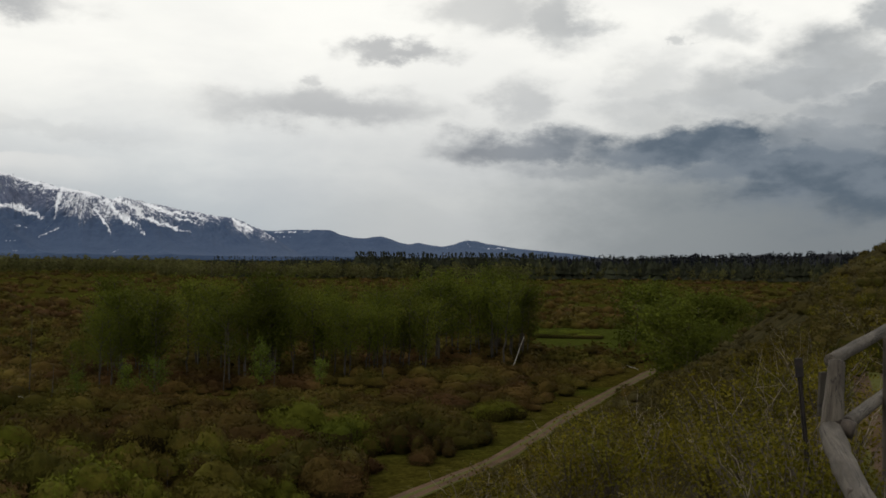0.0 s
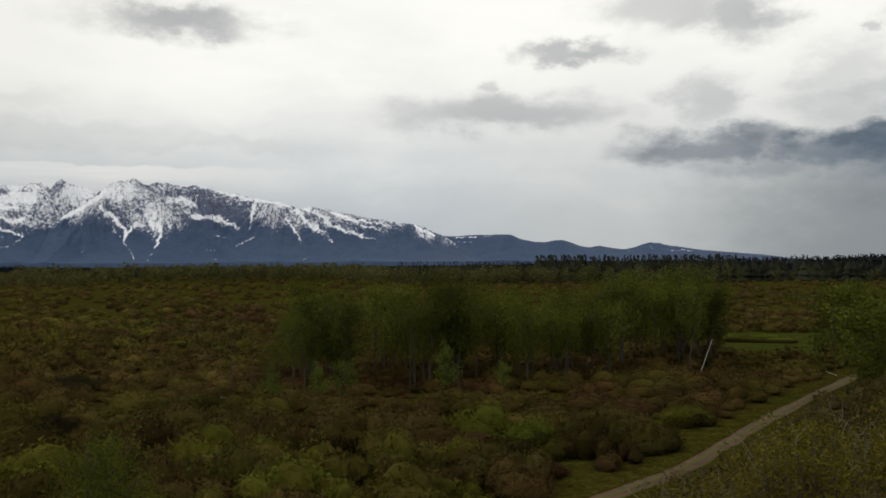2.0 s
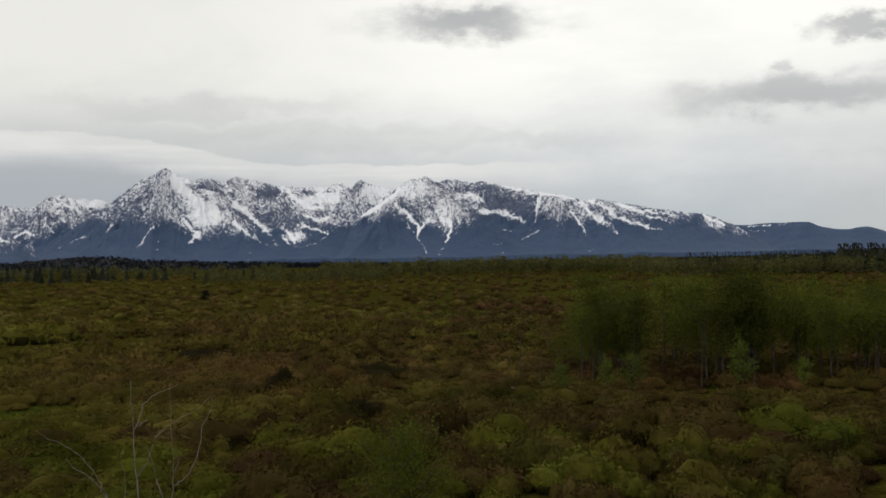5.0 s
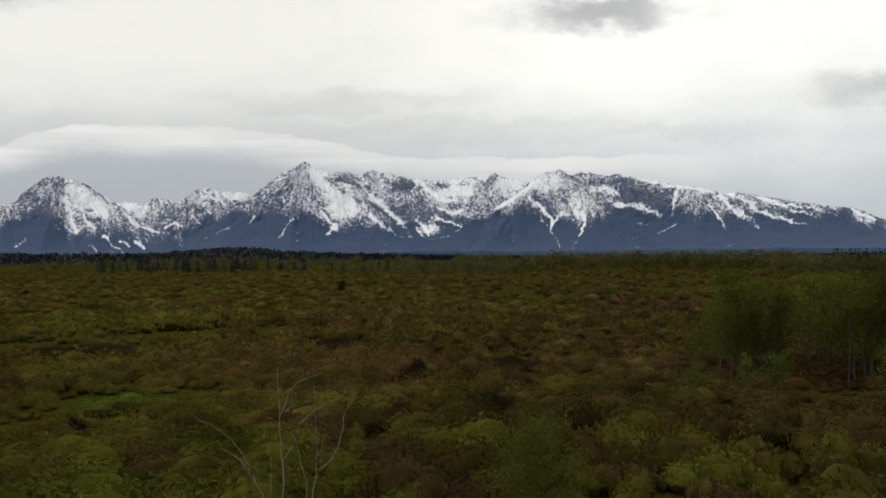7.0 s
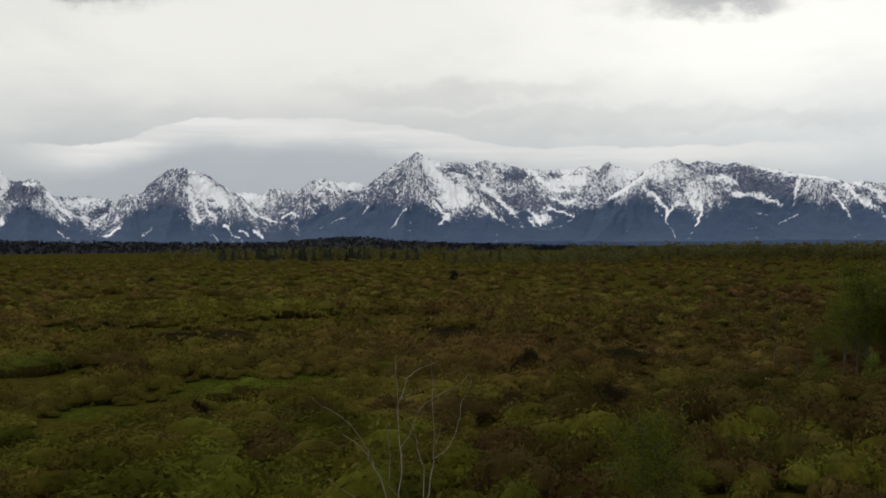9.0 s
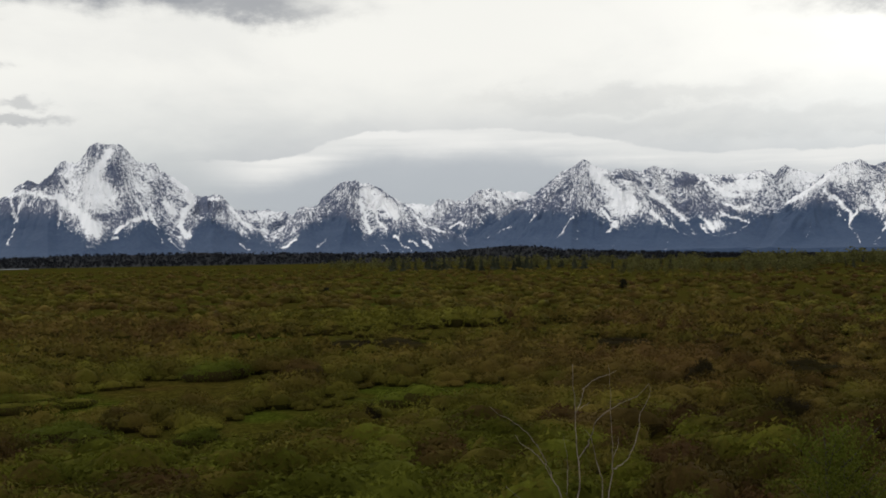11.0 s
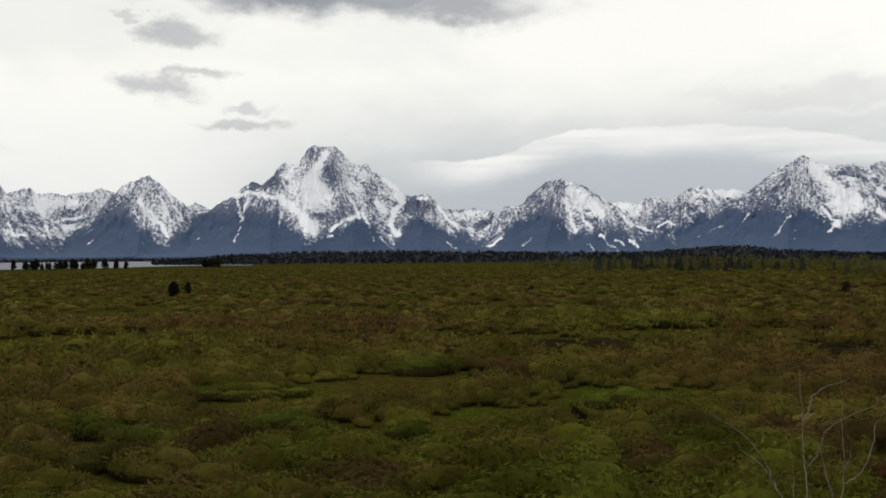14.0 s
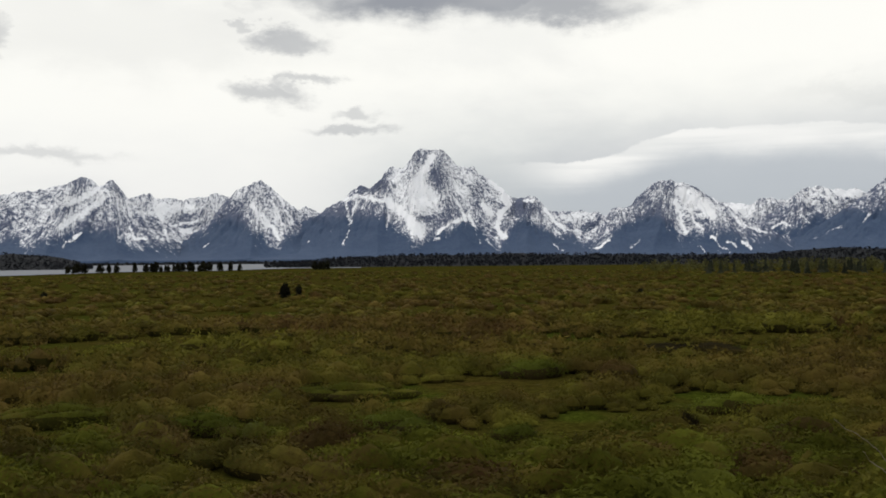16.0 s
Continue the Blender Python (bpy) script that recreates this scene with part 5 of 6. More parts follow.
def bush_arrays(rng, lobes, leaf_count, leaf_size, grain=(14, 7), wide=1.0, core=0.64, long=2.0, bare=0.5):
    """A low spreading willow: leafy shoots over a mound of stems whose low sides are coloured dark, as stems and as
    shade; about 1 m radius and 1 m high, in triangles.
    Gives vertices, faces, which faces take that dark stem and shade colour, the normals and how many shoots there are."""
    pieces, centres, ways, normals = [], [], [], []
    dv, df = dome(*grain, -0.6)
    stems = []
    for i in range(lobes):
        a, d = rng.uniform(0, 6.283), (0 if i == 0 else rng.uniform(0.25, 0.85))
        c = np.array([d * math.cos(a) * wide, d * math.sin(a), 0.0])
        s = np.array([rng.uniform(0.42, 0.72) * wide, rng.uniform(0.38, 0.58), rng.uniform(0.60, 0.86) * (1 - 0.45 * d)])
        c[2] = 0.28 * s[2]
        lump = 1 + 0.13 * fractal(dv[:, 0] * 2.2 + 9 * i, dv[:, 1] * 2.2 + dv[:, 2] * 2.7, 3, int(rng.integers(999)))
        foot = 1 - 0.30 * smooth(0.15, -0.5, dv[:, 2])
        pieces.append((dv * s * core * (lump * foot)[:, None] + c, halved(df)))
        normals.append(unit(dv / s))
        # low faces get the dark stem colour, which also stands in for shade
        low_shaded = (dv[df][:, :, 2].mean(1) < bare)
        stems.append(np.concatenate([low_shaded, low_shaded]))
        n = leaf_count // lobes
        w = rng.normal(0, 1, (n, 3))
        w[:, 2] = np.abs(w[:, 2]) + rng.uniform(-0.3, 0.3, n)
        w = unit(w)
        centres.append(c + w * s * rng.uniform(0.70, 1.0, (n, 1)))
        ways.append(unit(w / s + (0, 0, 0.1)))
    ways = np.concatenate(ways)
    pieces.append(shoots(rng, np.concatenate(centres), ways, leaf_size, long, 0.48))
    normals.append(np.repeat(unit(ways + rng.normal(0, 0.24, ways.shape)), 3, 0))
    v, f = joined(pieces)
    normals, stems = np.concatenate(normals), np.concatenate(stems)
    return v, facing(v, f, normals), np.concatenate([stems, np.zeros(len(f) - len(stems), bool)]), normals, len(ways)


def bush_mesh(arrays, mat):
    """The two meshes of a willow: the mound of stems, and the leafy shoots over it."""
    v, f, stems, normals, shoots_on = arrays
    c, m = len(f) - shoots_on, len(v) - 3 * shoots_on
    return (mesh_of("stem_mound", v[:m], f[:c], mat, True, (stems[:c], SHADED_WOOD), normals[:m]),
            mesh_of("foliage", v[m:], f[c:] - m, mat, True, None, normals[m:]))


def place_bush(meshes, matrix, label, group):
    bush = new("willow_bush")
    bush.matrix_world = matrix
    child("stem_mound", meshes[0], bush)
    child("foliage", meshes[1], bush)
    return tagged(bush, label, "bush", group)


def free_of_road(x, y, room):
    for (x0, y0), (x1, y1) in zip(ROAD[:-1], ROAD[1:]):
        t = max(0, min(1, ((x - x0) * (x1 - x0) + (y - y0) * (y1 - y0)) / ((x1 - x0) ** 2 + (y1 - y0) ** 2)))
        if math.hypot(x - x0 - t * (x1 - x0), y - y0 - t * (y1 - y0)) < room:
            return False
    return True


def on_flats(x, y, room=2.5):
    for line in CHANNELS:
        if any(math.hypot(x - p, y - q) < 0.5 * room + 0.6 for p, q in line):
            return False
    return land(x, y) < 0.5 and free_of_road(x, y, room + 1.4)


rng = np.random.default_rng(11)
willow_meshes = []
for i in range(9):
    willow_meshes.append(bush_mesh(bush_arrays(rng, int(rng.integers(4, 8)), 1600, 0.048, (12, 6), rng.uniform(1.0, 1.4), 0.74, 2.0, 0.35), WILLOW if i % 2 else RUSSET))
MID_BUSH = [bush_arrays(rng, 4, 620, 0.056, (7, 4), 1.25, 0.66, 1.9, 0.3) for _ in range(7)]
FAR_BUSH = [bush_arrays(rng, 2, 120, 0.115, (6, 3), 1.3, 0.66, 1.8, 0.1) for _ in range(6)]
TINY_BUSH = [bush_arrays(rng, 1, 24, 0.20, (6, 3), 1.5, 0.78, 1.6, -1.0) for _ in range(6)]

# the larger willows that stand out: place, width, height, look
LANDMARKS = [
    (-65.7, 90.0, 4.8, 3.2, "dark"), (-62.9, 106.3, 10.6, 2.0, "dark"), (-127.3, 89.6, 19.2, 2.0, "dark"), (-92.1, 136.1, 14.1, 1.7, "dark"),
    (-102.5, 118.1, 15.2, 1.6, "dark"), (-110.1, 55.1, 10.6, 2.7, "green"), (-104.8, 62.6, 8.4, 2.7, "russet"), (-86.6, 32.8, 4.5, 1.9, "russet"),
    (-87.2, 11.8, 8.8, 2.5, "green"), (-68.8, 47.8, 2.0, 2.5, "dark"), (-96.8, 0.1, 14.4, 2.4, "olive"), (-81.3, 26.3, 9.3, 2.2, "green"),
    (-73.4, 11.1, 8.9, 2.1, "russet"), (-72.2, 34.3, 5.0, 1.8, "green"), (-102.5, 28.8, 15.2, 2.1, "olive"), (-76.7, 59.4, 10.0, 2.2, "green"),
    (-3.0, 75.3, 4.7, 2.6, "russet"), (-22.4, 75.4, 7.2, 2.5, "olive"), (-8.1, 78.4, 5.4, 2.3, "green"), (0.5, 98.0, 7.3, 1.7, "russet"),
    (5.2, 91.5, 6.3, 2.1, "olive"), (-40.7, 76.4, 5.5, 1.7, "russet"), (-48.8, 78.3, 5.8, 2.0, "dark"), (23.2, 186.3, 16.1, 1.8, "green"),
]
LOOKS = {"dark": (DARK_WILLOW, "dense dark brown willow bush on the flats"), "green": (GREEN_WILLOW, "bright green leafy willow bush on the flats"),
         "russet": (RUSSET, "russet brown willow bush on the flats"), "olive": (WILLOW, "broad olive green willow bush on the flats")}
for x, y, wide, tall, look_of in LANDMARKS:
    ratio = max(1.0, wide / tall / 2.4)
    mesh = bush_mesh(bush_arrays(rng, int(3 + 4 * ratio), int(2500 * ratio ** 0.7), 0.040, (12, 6), ratio, 0.72, 2.4 if look_of == "dark" else 1.9), LOOKS[look_of][0])
    place_bush(mesh, Matrix.LocRotScale((x, y, at_ground(x, y) - 0.05), Euler((0, 0, math.atan2(-x, y))), (wide / 2 / ratio * 0.85, wide / 2 / ratio * 0.8, tall * 1.2)),
               LOOKS[look_of][1], "large willows on the flats")

def hides(a, r, x, y, w, b):
    """Whether a willow would crowd one of the large ones, or fill the grass before it."""
    far, way = math.hypot(b[0], b[1]), math.degrees(math.atan2(-b[0], b[1]))
    return math.hypot(x - b[0], y - b[1]) < 0.36 * b[2] + 0.65 * w or (-1 < far - r < 5 + 0.5 * b[2] and abs(a - way) < math.degrees(0.42 * b[2] / far))


bush_spots, cells = [], {}
for tries, w0, w1 in [(9000, 2.7, 3.9), (16000, 1.7, 2.7), (22000, 0.95, 1.7)]:
    for _ in range(tries):
        a, r = rng.uniform(-14, 97), math.sqrt(rng.uniform(45 ** 2, 235 ** 2))
        x, y = polar(a, r)
        u, v = x * ALONG[0] + y * ALONG[1], x * ACROSS[0] + y * ACROSS[1]
        open_meadow = value_noise(np.array(u / 33.0), np.array(v / 17.0), 31) + 0.5 * value_noise(np.array(u / 12.0), np.array(v / 7.0), 32)
        open_meadow -= float(np.interp(a, (8, 16), (0.45, 0.0)))
        w = rng.uniform(w0, w1)
        if open_meadow > 0.58 - 0.10 * w or not on_flats(x, y, 2.2 + 0.5 * w) or (-12.0 < a < -5.0 and 158 < r < 232):
            continue
        if any(hides(a, r, x, y, w, b) for b in LANDMARKS):
            continue
        key = (int(x // 9), int(y // 9))
        near = [b for i in (-1, 0, 1) for j in (-1, 0, 1) for b in cells.get((key[0] + i, key[1] + j), ())]
        if any((x - b[0]) ** 2 + (y - b[1]) ** 2 < (0.64 * (w + b[2])) ** 2 for b in near):
            continue
        cells.setdefault(key, []).append((x, y, w))
        bush_spots.append((r, x, y, w))
bush_spots.sort()


def drainage(x, y):
    """Which way a willow stretches: out on the flats, along the old channels that follow the bluff."""
    return rng.normal(1.15, 0.35) + math.pi * rng.integers(2) if -x > 0.6 * y else rng.uniform(0, 6.283)


for r, x, y, w in bush_spots[:300]:
    h = w ** 0.75 * rng.uniform(0.70, 1.05)
    dull = rng.uniform() < float(np.interp(math.degrees(math.atan2(-x, y)), (22, 48), (0.62, 0.15)))
    meshes = willow_meshes[2 * rng.integers(4) + (0 if dull else 1)]
    long = rng.uniform(1.0, 1.7) if -x > 0.6 * y else rng.uniform(0.85, 1.3)
    place_bush(meshes, Matrix.LocRotScale((x, y, at_ground(x, y) - 0.05), Euler((0, 0, drainage(x, y))), (w * long, w * (0.75 if -x > 0.6 * y else 0.9), h * 1.5)),
               "low russet brown willow bush on the flats" if dull else "low olive green willow bush on the flats", "willows on the flats")


def scatter(name, label, mat, spots, prototypes):
    pieces, stems, normals = [], [], []
    for r, x, y, w in spots:
        v, f, shaded_stems, nrm, _ = prototypes[rng.integers(len(prototypes))]
        a = drainage(x, y)
        c, s = math.cos(a) * w, math.sin(a) * w
        stems.append(shaded_stems)
        normals.append(np.stack([nrm[:, 0] * math.cos(a) - nrm[:, 1] * math.sin(a), nrm[:, 0] * math.sin(a) + nrm[:, 1] * math.cos(a), nrm[:, 2]], 1))
        v = v * ((1.2, 0.78, 1.42) if -x > 0.6 * y and r < 230 else (1.0, 1.0, 1.0))
        pieces.append((np.stack([x + v[:, 0] * c - v[:, 1] * s, y + v[:, 0] * s + v[:, 1] * c, at_ground(x, y) - 0.05 + v[:, 2] * w ** 0.78 * rng.uniform(0.72, 1.08) * (0.8 if r > 215 else 1.0)], 1), f))
    tagged(new(name, mesh_of(name, *joined(pieces), mat, True, (np.concatenate(stems), SHADED_WOOD), np.concatenate(normals))), label, "bushes", kind="stuff")


duller = [math.degrees(math.atan2(-b[1], b[2])) + rng.normal(0, 6) + 9 * float(value_noise(np.array(b[1] / 30.0), np.array(b[2] / 30.0), 35)) < 32 for b in bush_spots[300:]]
for near, patterns in ((True, MID_BUSH), (False, FAR_BUSH)):
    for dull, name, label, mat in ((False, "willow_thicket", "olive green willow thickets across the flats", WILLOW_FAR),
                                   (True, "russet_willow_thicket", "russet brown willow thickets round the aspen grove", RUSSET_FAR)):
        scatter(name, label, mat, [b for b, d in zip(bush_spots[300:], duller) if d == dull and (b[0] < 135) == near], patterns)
far_bushes = []
for _ in range(7000):
    a, r = rng.uniform(-24, 97), 215 + 900 * rng.uniform() ** 1.5
    x, y = polar(a, r)
    if value_noise(np.array(x / 45.0), np.array(y / 45.0), 33) < 0.75 and on_flats(x, y) and not (a > 80 and r > 1000):
        far_bushes.append((r, x, y, rng.uniform(2.0, 4.6)))
far_duller = [math.degrees(math.atan2(-b[1], b[2])) + rng.normal(0, 8) + 12 * float(value_noise(np.array(b[1] / 80.0), np.array(b[2] / 80.0), 36)) < 33 for b in far_bushes]
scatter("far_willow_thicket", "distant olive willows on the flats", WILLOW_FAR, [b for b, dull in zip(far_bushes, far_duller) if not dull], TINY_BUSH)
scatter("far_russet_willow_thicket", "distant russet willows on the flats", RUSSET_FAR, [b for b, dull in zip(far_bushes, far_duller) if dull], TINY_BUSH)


# ---- aspens ----
def aspen_meshes(rng, lean=0.3, bare=0.30, count=1500, width=0.23, leaf=0.021):
    """Trunk, branches and crown of a slender tree, 1 high."""
    n = 9
    path = [(lean * 0.2 * math.sin(i / n * 2 + lean) * i / n + rng.normal(0, 0.006), rng.normal(0, 0.006), i / n * 0.97) for i in range(n + 1)]
    rad = [0.011 * (1 - 0.88 * i / n) + 0.001 for i in range(n + 1)]
    trunk = tube(path, rad, 7)
    limbs, centres, ways = [], [], []
    for i in range(22):
        t = rng.uniform(bare, 0.95)
        base = np.array(path[int(t * n)]) * (1 - (t * n) % 1) + np.array(path[min(n, int(t * n) + 1)]) * ((t * n) % 1)
        a = rng.uniform(0, 6.283)
        reach = width * rng.uniform(0.5, 1.1) * (0.55 + 0.9 * math.sin(math.pi * min(1, (t - bare) / (1.02 - bare) * 0.9 + 0.1)))
        tip = base + np.array([math.cos(a) * reach, math.sin(a) * reach, reach * rng.uniform(0.5, 1.2)])
        tip[2] = min(tip[2], 1.0)
        midp = (base + tip) / 2 + (0, 0, -0.012)
        limbs.append(tube([base, midp, tip], [0.0035, 0.0025, 0.001], 4))
        m = count // 22
        s = rng.uniform(0.25, 1.1, (m, 1))
        c = base + (tip - base) * s + rng.normal(0, 1, (m, 3)) * (0.042, 0.042, 0.05)
        centres.append(c)
        w = c - np.array([base[0], base[1], base[2]])
        ways.append(w / (np.linalg.norm(w, axis=1)[:, None] + 1e-6) * 0.5)
    centres = np.concatenate(centres)
    v, f = leaves(rng, centres, np.concatenate(ways), leaf, 1.2, 0.2)
    turn = unit(unit((centres - (0, 0, 0.5)) * (1.6, 1.6, 0.7)) + (0, 0, 0.35) + rng.normal(0, 0.22, centres.shape))
    normals = np.repeat(turn, 4, 0)
    return trunk, limbs, (v, facing(v, f, normals)), normals


def tree(rng, name, label, category, group, leaf_mat, bark, split=False, **kw):
    trunk, limbs, crown, normals = aspen_meshes(rng, **kw)
    root = new(name)
    root.empty_display_size = 0.2
    if split:
        child("trunk", mesh_of("trunk", *trunk, bark, True), root)
        for limb in limbs:
            child("branch", mesh_of("branch", *limb, bark, True), root)
    else:
        child("trunk", mesh_of("trunk", *joined([trunk, *limbs]), bark, True), root)
    child("crown", mesh_of("crown", *crown, leaf_mat, normals=normals), root)
    return tagged(root, label, category, group)


def stands_at(x, y, h, turn, wide=1.0):
    return Matrix.LocRotScale((x, y, at_ground(x, y) - 0.08), Euler((0, 0, turn)), (h * wide, h * wide, h))


rng = np.random.default_rng(21)
ASPENS = [tree(rng, "aspen_tree", "slender aspen with pale trunk and fresh green leaves", "tree", "aspen grove", ASPEN_LEAF, ASPEN_BARK, lean=rng.uniform(-0.5, 0.5), bare=rng.uniform(0.20, 0.38), count=2300, leaf=0.0165) for _ in range(7)]


def plant(prototypes, x, y, h, wide=1.0):
    return copy_thing(prototypes[rng.integers(len(prototypes))], stands_at(x, y, h, rng.uniform(0, 6.28), wide))


def drop_patterns(prototypes):
    """The patterns themselves leave the scene once their copies stand."""
    for ob in prototypes:
        for o in (*ob.children_recursive, ob):
            bpy.data.objects.remove(o)


for a0, a1, r0, r1, h0, h1, n in [(14.0, 18.6, 112, 128, 10.0, 12.4, 19), (9.5, 14.0, 116, 136, 11.0, 12.8, 20), (5.0, 9.5, 118, 138, 9.5, 12.0, 16), (0.5, 5.0, 122, 142, 9.5, 11.5, 16), (-5.2, 0.5, 136, 160, 11.0, 13.2, 30),
                                  (18.6, 21.0, 110, 122, 6.0, 8.5, 5)]:
    for _ in range(n):
        a, r = rng.uniform(a0, a1), rng.uniform(r0, r1)
        if value_noise(np.array(a * 0.9), np.array(r * 0.05), 77) > 0.66 and a > -1:
            continue
        plant(ASPENS, *polar(a, r), rng.uniform(h0, h1) * rng.uniform(0.74, 1.06), rng.uniform(0.8, 1.2))
drop_patterns(ASPENS)

# bushier trees by the end of the road, at the foot of the slope
BUSHY = [tree(rng, "willow_tree", "bushy green willow tree at the foot of the bluff", "tree", "trees by the road", ASPEN_LEAF, STEM, lean=rng.uniform(-0.4, 0.4), bare=0.06, count=3000, width=0.30, leaf=0.024) for _ in range(4)]
for a, r, top in [(-11.1, 157, 10.2), (-11.9, 160, 11.0), (-12.6, 156, 10.4), (-13.5, 118, 10.6), (-14.3, 114, 10.2), (-15.1, 118, 10.9), (-15.9, 116, 10.4), (-16.8, 119, 10.0), (-17.7, 121, 9.6), (-18.4, 124, 8.8),
                  (-13.9, 107, 8.6), (-15.3, 105, 8.4), (-16.5, 108, 8.0), (-13.1, 112, 9.4), (-14.6, 103, 7.6), (-16.0, 101, 8.0), (-17.2, 106, 8.6)]:
    x, y = polar(a, r)
    plant(BUSHY, x, y, top - at_ground(x, y), rng.uniform(1.15, 1.45))
drop_patterns(BUSHY)

# young aspens before the grove and below the bluff
YOUNG = [tree(rng, "young_aspen", "young bright green aspen", "tree", "young aspens", YOUNG_LEAF, ASPEN_BARK, True, lean=0.2, bare=0.2, count=1100, width=0.2, leaf=0.03) for _ in range(2)]
for a, r, h in [(10.2, 110, 5.8), (16.2, 104, 4.6), (17.6, 105, 4.2), (7.0, 112, 3.6), (20.2, 103, 4.0)]:
    plant(YOUNG, *polar(a, r), h, 1.1)
LEAFY = [tree(rng, "young_aspen", "young green aspen with fine fresh leaves", "tree", "young aspens", ASPEN_LEAF, ASPEN_BARK, True, lean=0.2, bare=0.2, count=4200, width=0.2, leaf=0.0125) for _ in range(2)]
for a, r, h in [(30.2, 42, 8.0), (29.2, 43, 6.6)]:
    plant(LEAFY, *polar(a, r), h, 0.95)
drop_patterns(YOUNG)
drop_patterns(LEAFY)


# ---- dead wood ----
def dead_trunk(label, foot, head, r0, r1, seed, mat=DEAD_WOOD, name="dead_trunk"):
    g = np.random.default_rng(seed)
    n = 7
    pts = [Vector(foot).lerp(Vector(head), i / n) + Vector(g.normal(0, r0 * 0.14, 3)) for i in range(n + 1)]
    ob = new(name, mesh_of(name, *tube(pts, [r0 + (r1 - r0) * i / n for i in range(n + 1)], 8), mat, True))
    return tagged(ob, label, "dead tree")


def from_eye(a, el, r):
    x, y = polar(a, r)
    return x, y - 0.0, EYE + math.tan(radians(el)) * r


x, y = polar(-4.1, 134)
dead_trunk("bleached leaning dead aspen trunk beside the grove", (x, y, at_ground(x, y) - 0.1), (x + 1.75, y + 1.0, 4.5), 0.065, 0.035, 1)
for a, r, ln, turn in [(-10.3, 133, 2.0, 0.4), (-11.0, 135, 1.5, 2.6)]:
    x, y = polar(a, r)
    z = at_ground(x, y)
    dead_trunk("bleached fallen log lying in the grass", (x - ln / 2 * math.cos(turn), y - ln / 2 * math.sin(turn), z + 0.35), (x + ln / 2 * math.cos(turn), y + ln / 2 * math.sin(turn), z + 0.75), 0.05, 0.02, int(r), name="fallen_log")
x, y = polar(22.9, 104)
dead_trunk("short bleached fallen log among the willows", (x - 0.45, y, at_ground(x, y) + 1.15), (x + 0.45, y + 0.2, at_ground(x, y) + 0.95), 0.04, 0.02, 9, name="fallen_log")
for a, r, h in [(12.4, 111, 7.0), (21.5, 103, 4.2), (9.6, 109, 5.0), (3.4, 117, 6.0), (22.6, 112, 8.5), (13.2, 150, 14.0)]:
    x, y = polar(a, r)
    dead_trunk("standing grey dead trunk at the edge of the grove", (x, y, at_ground(x, y) - 0.1), (x + 0.2, y, h), 0.065, 0.025, int(a * 10), ASPEN_BARK)
x, y = polar(15.4, 66)
dead_trunk("dark upright stake among the willows", (x, y, -0.1), (x, y, 1.25), 0.05, 0.04, 77, POST_WOOD, "stake")

# lone dark conifers out on the flats, and those along the lake shore
rng = np.random.default_rng(31)


def lone_tree(label, x, y, h, w, group):
    """A dark bushy tree: a short trunk and a full crown that narrows upward."""
    v, f, normals = broadleaf(rng, 230, 0.33, 0.15)
    v = (v - (0, 0, 0.13)) * (1.25, 1.25, 1.15)
    v[:, :2] *= (1.25 - 0.75 * np.clip(v[:, 2:], 0, 1)) * rng.uniform(0.9, 1.1)
    root = new("conifer_tree")
    root.location = (x, y, at_ground(x, y) - 0.1)
    child("crown", mesh_of("crown", v * (w, w, h), f, DARK_NEEDLE, normals=normals), root)
    child("trunk", mesh_of("trunk", *tube([(0, 0, 0), (0, 0, h * 0.3), (0.02 * w, 0, h * 0.8)], [0.05 * w, 0.04 * w, 0.01 * w], 6), STEM, True), root)
    tagged(root, label, "tree", group)


for x, y, h, w in [(-258.8, 303.8, 4.2, 4.0), (-373, 80, 6.6, 5.2), (-402, 92, 5.2, 3.4), (-420, -6, 3.4, 3.4), (-330, 210, 2.6, 3.0)]:
    lone_tree("small dark conifer standing alone on the flats", x, y, h, w, "lone conifers")
for a0, a1, n in [(88.68, 89.66, 4), (87.81, 88.15, 2), (87.44, 87.56, 1), (86.96, 87.22, 1), (85.98, 86.15, 1), (85.46, 85.57, 1), (84.87, 85.25, 2), (84.19, 84.81, 3), (83.45, 84.10, 3), (82.85, 83.33, 2), (81.94, 82.73, 4), (81.46, 81.58, 1), (80.85, 81.09, 1), (80.29, 80.48, 1), (75.26, 76.22, 4)]:
    for i in range(n):
        a = a0 + (a1 - a0) * (i + rng.uniform(0.2, 0.8)) / n
        x, y = polar(a, 1330 + 8 * (88 - a) + rng.uniform(-20, 20))
        h = rng.uniform(8.5, 14.5)
        lone_tree("dark bushy conifer on the near lake shore", x, y, h, h * rng.uniform(0.6, 0.9), "lakeshore conifers")


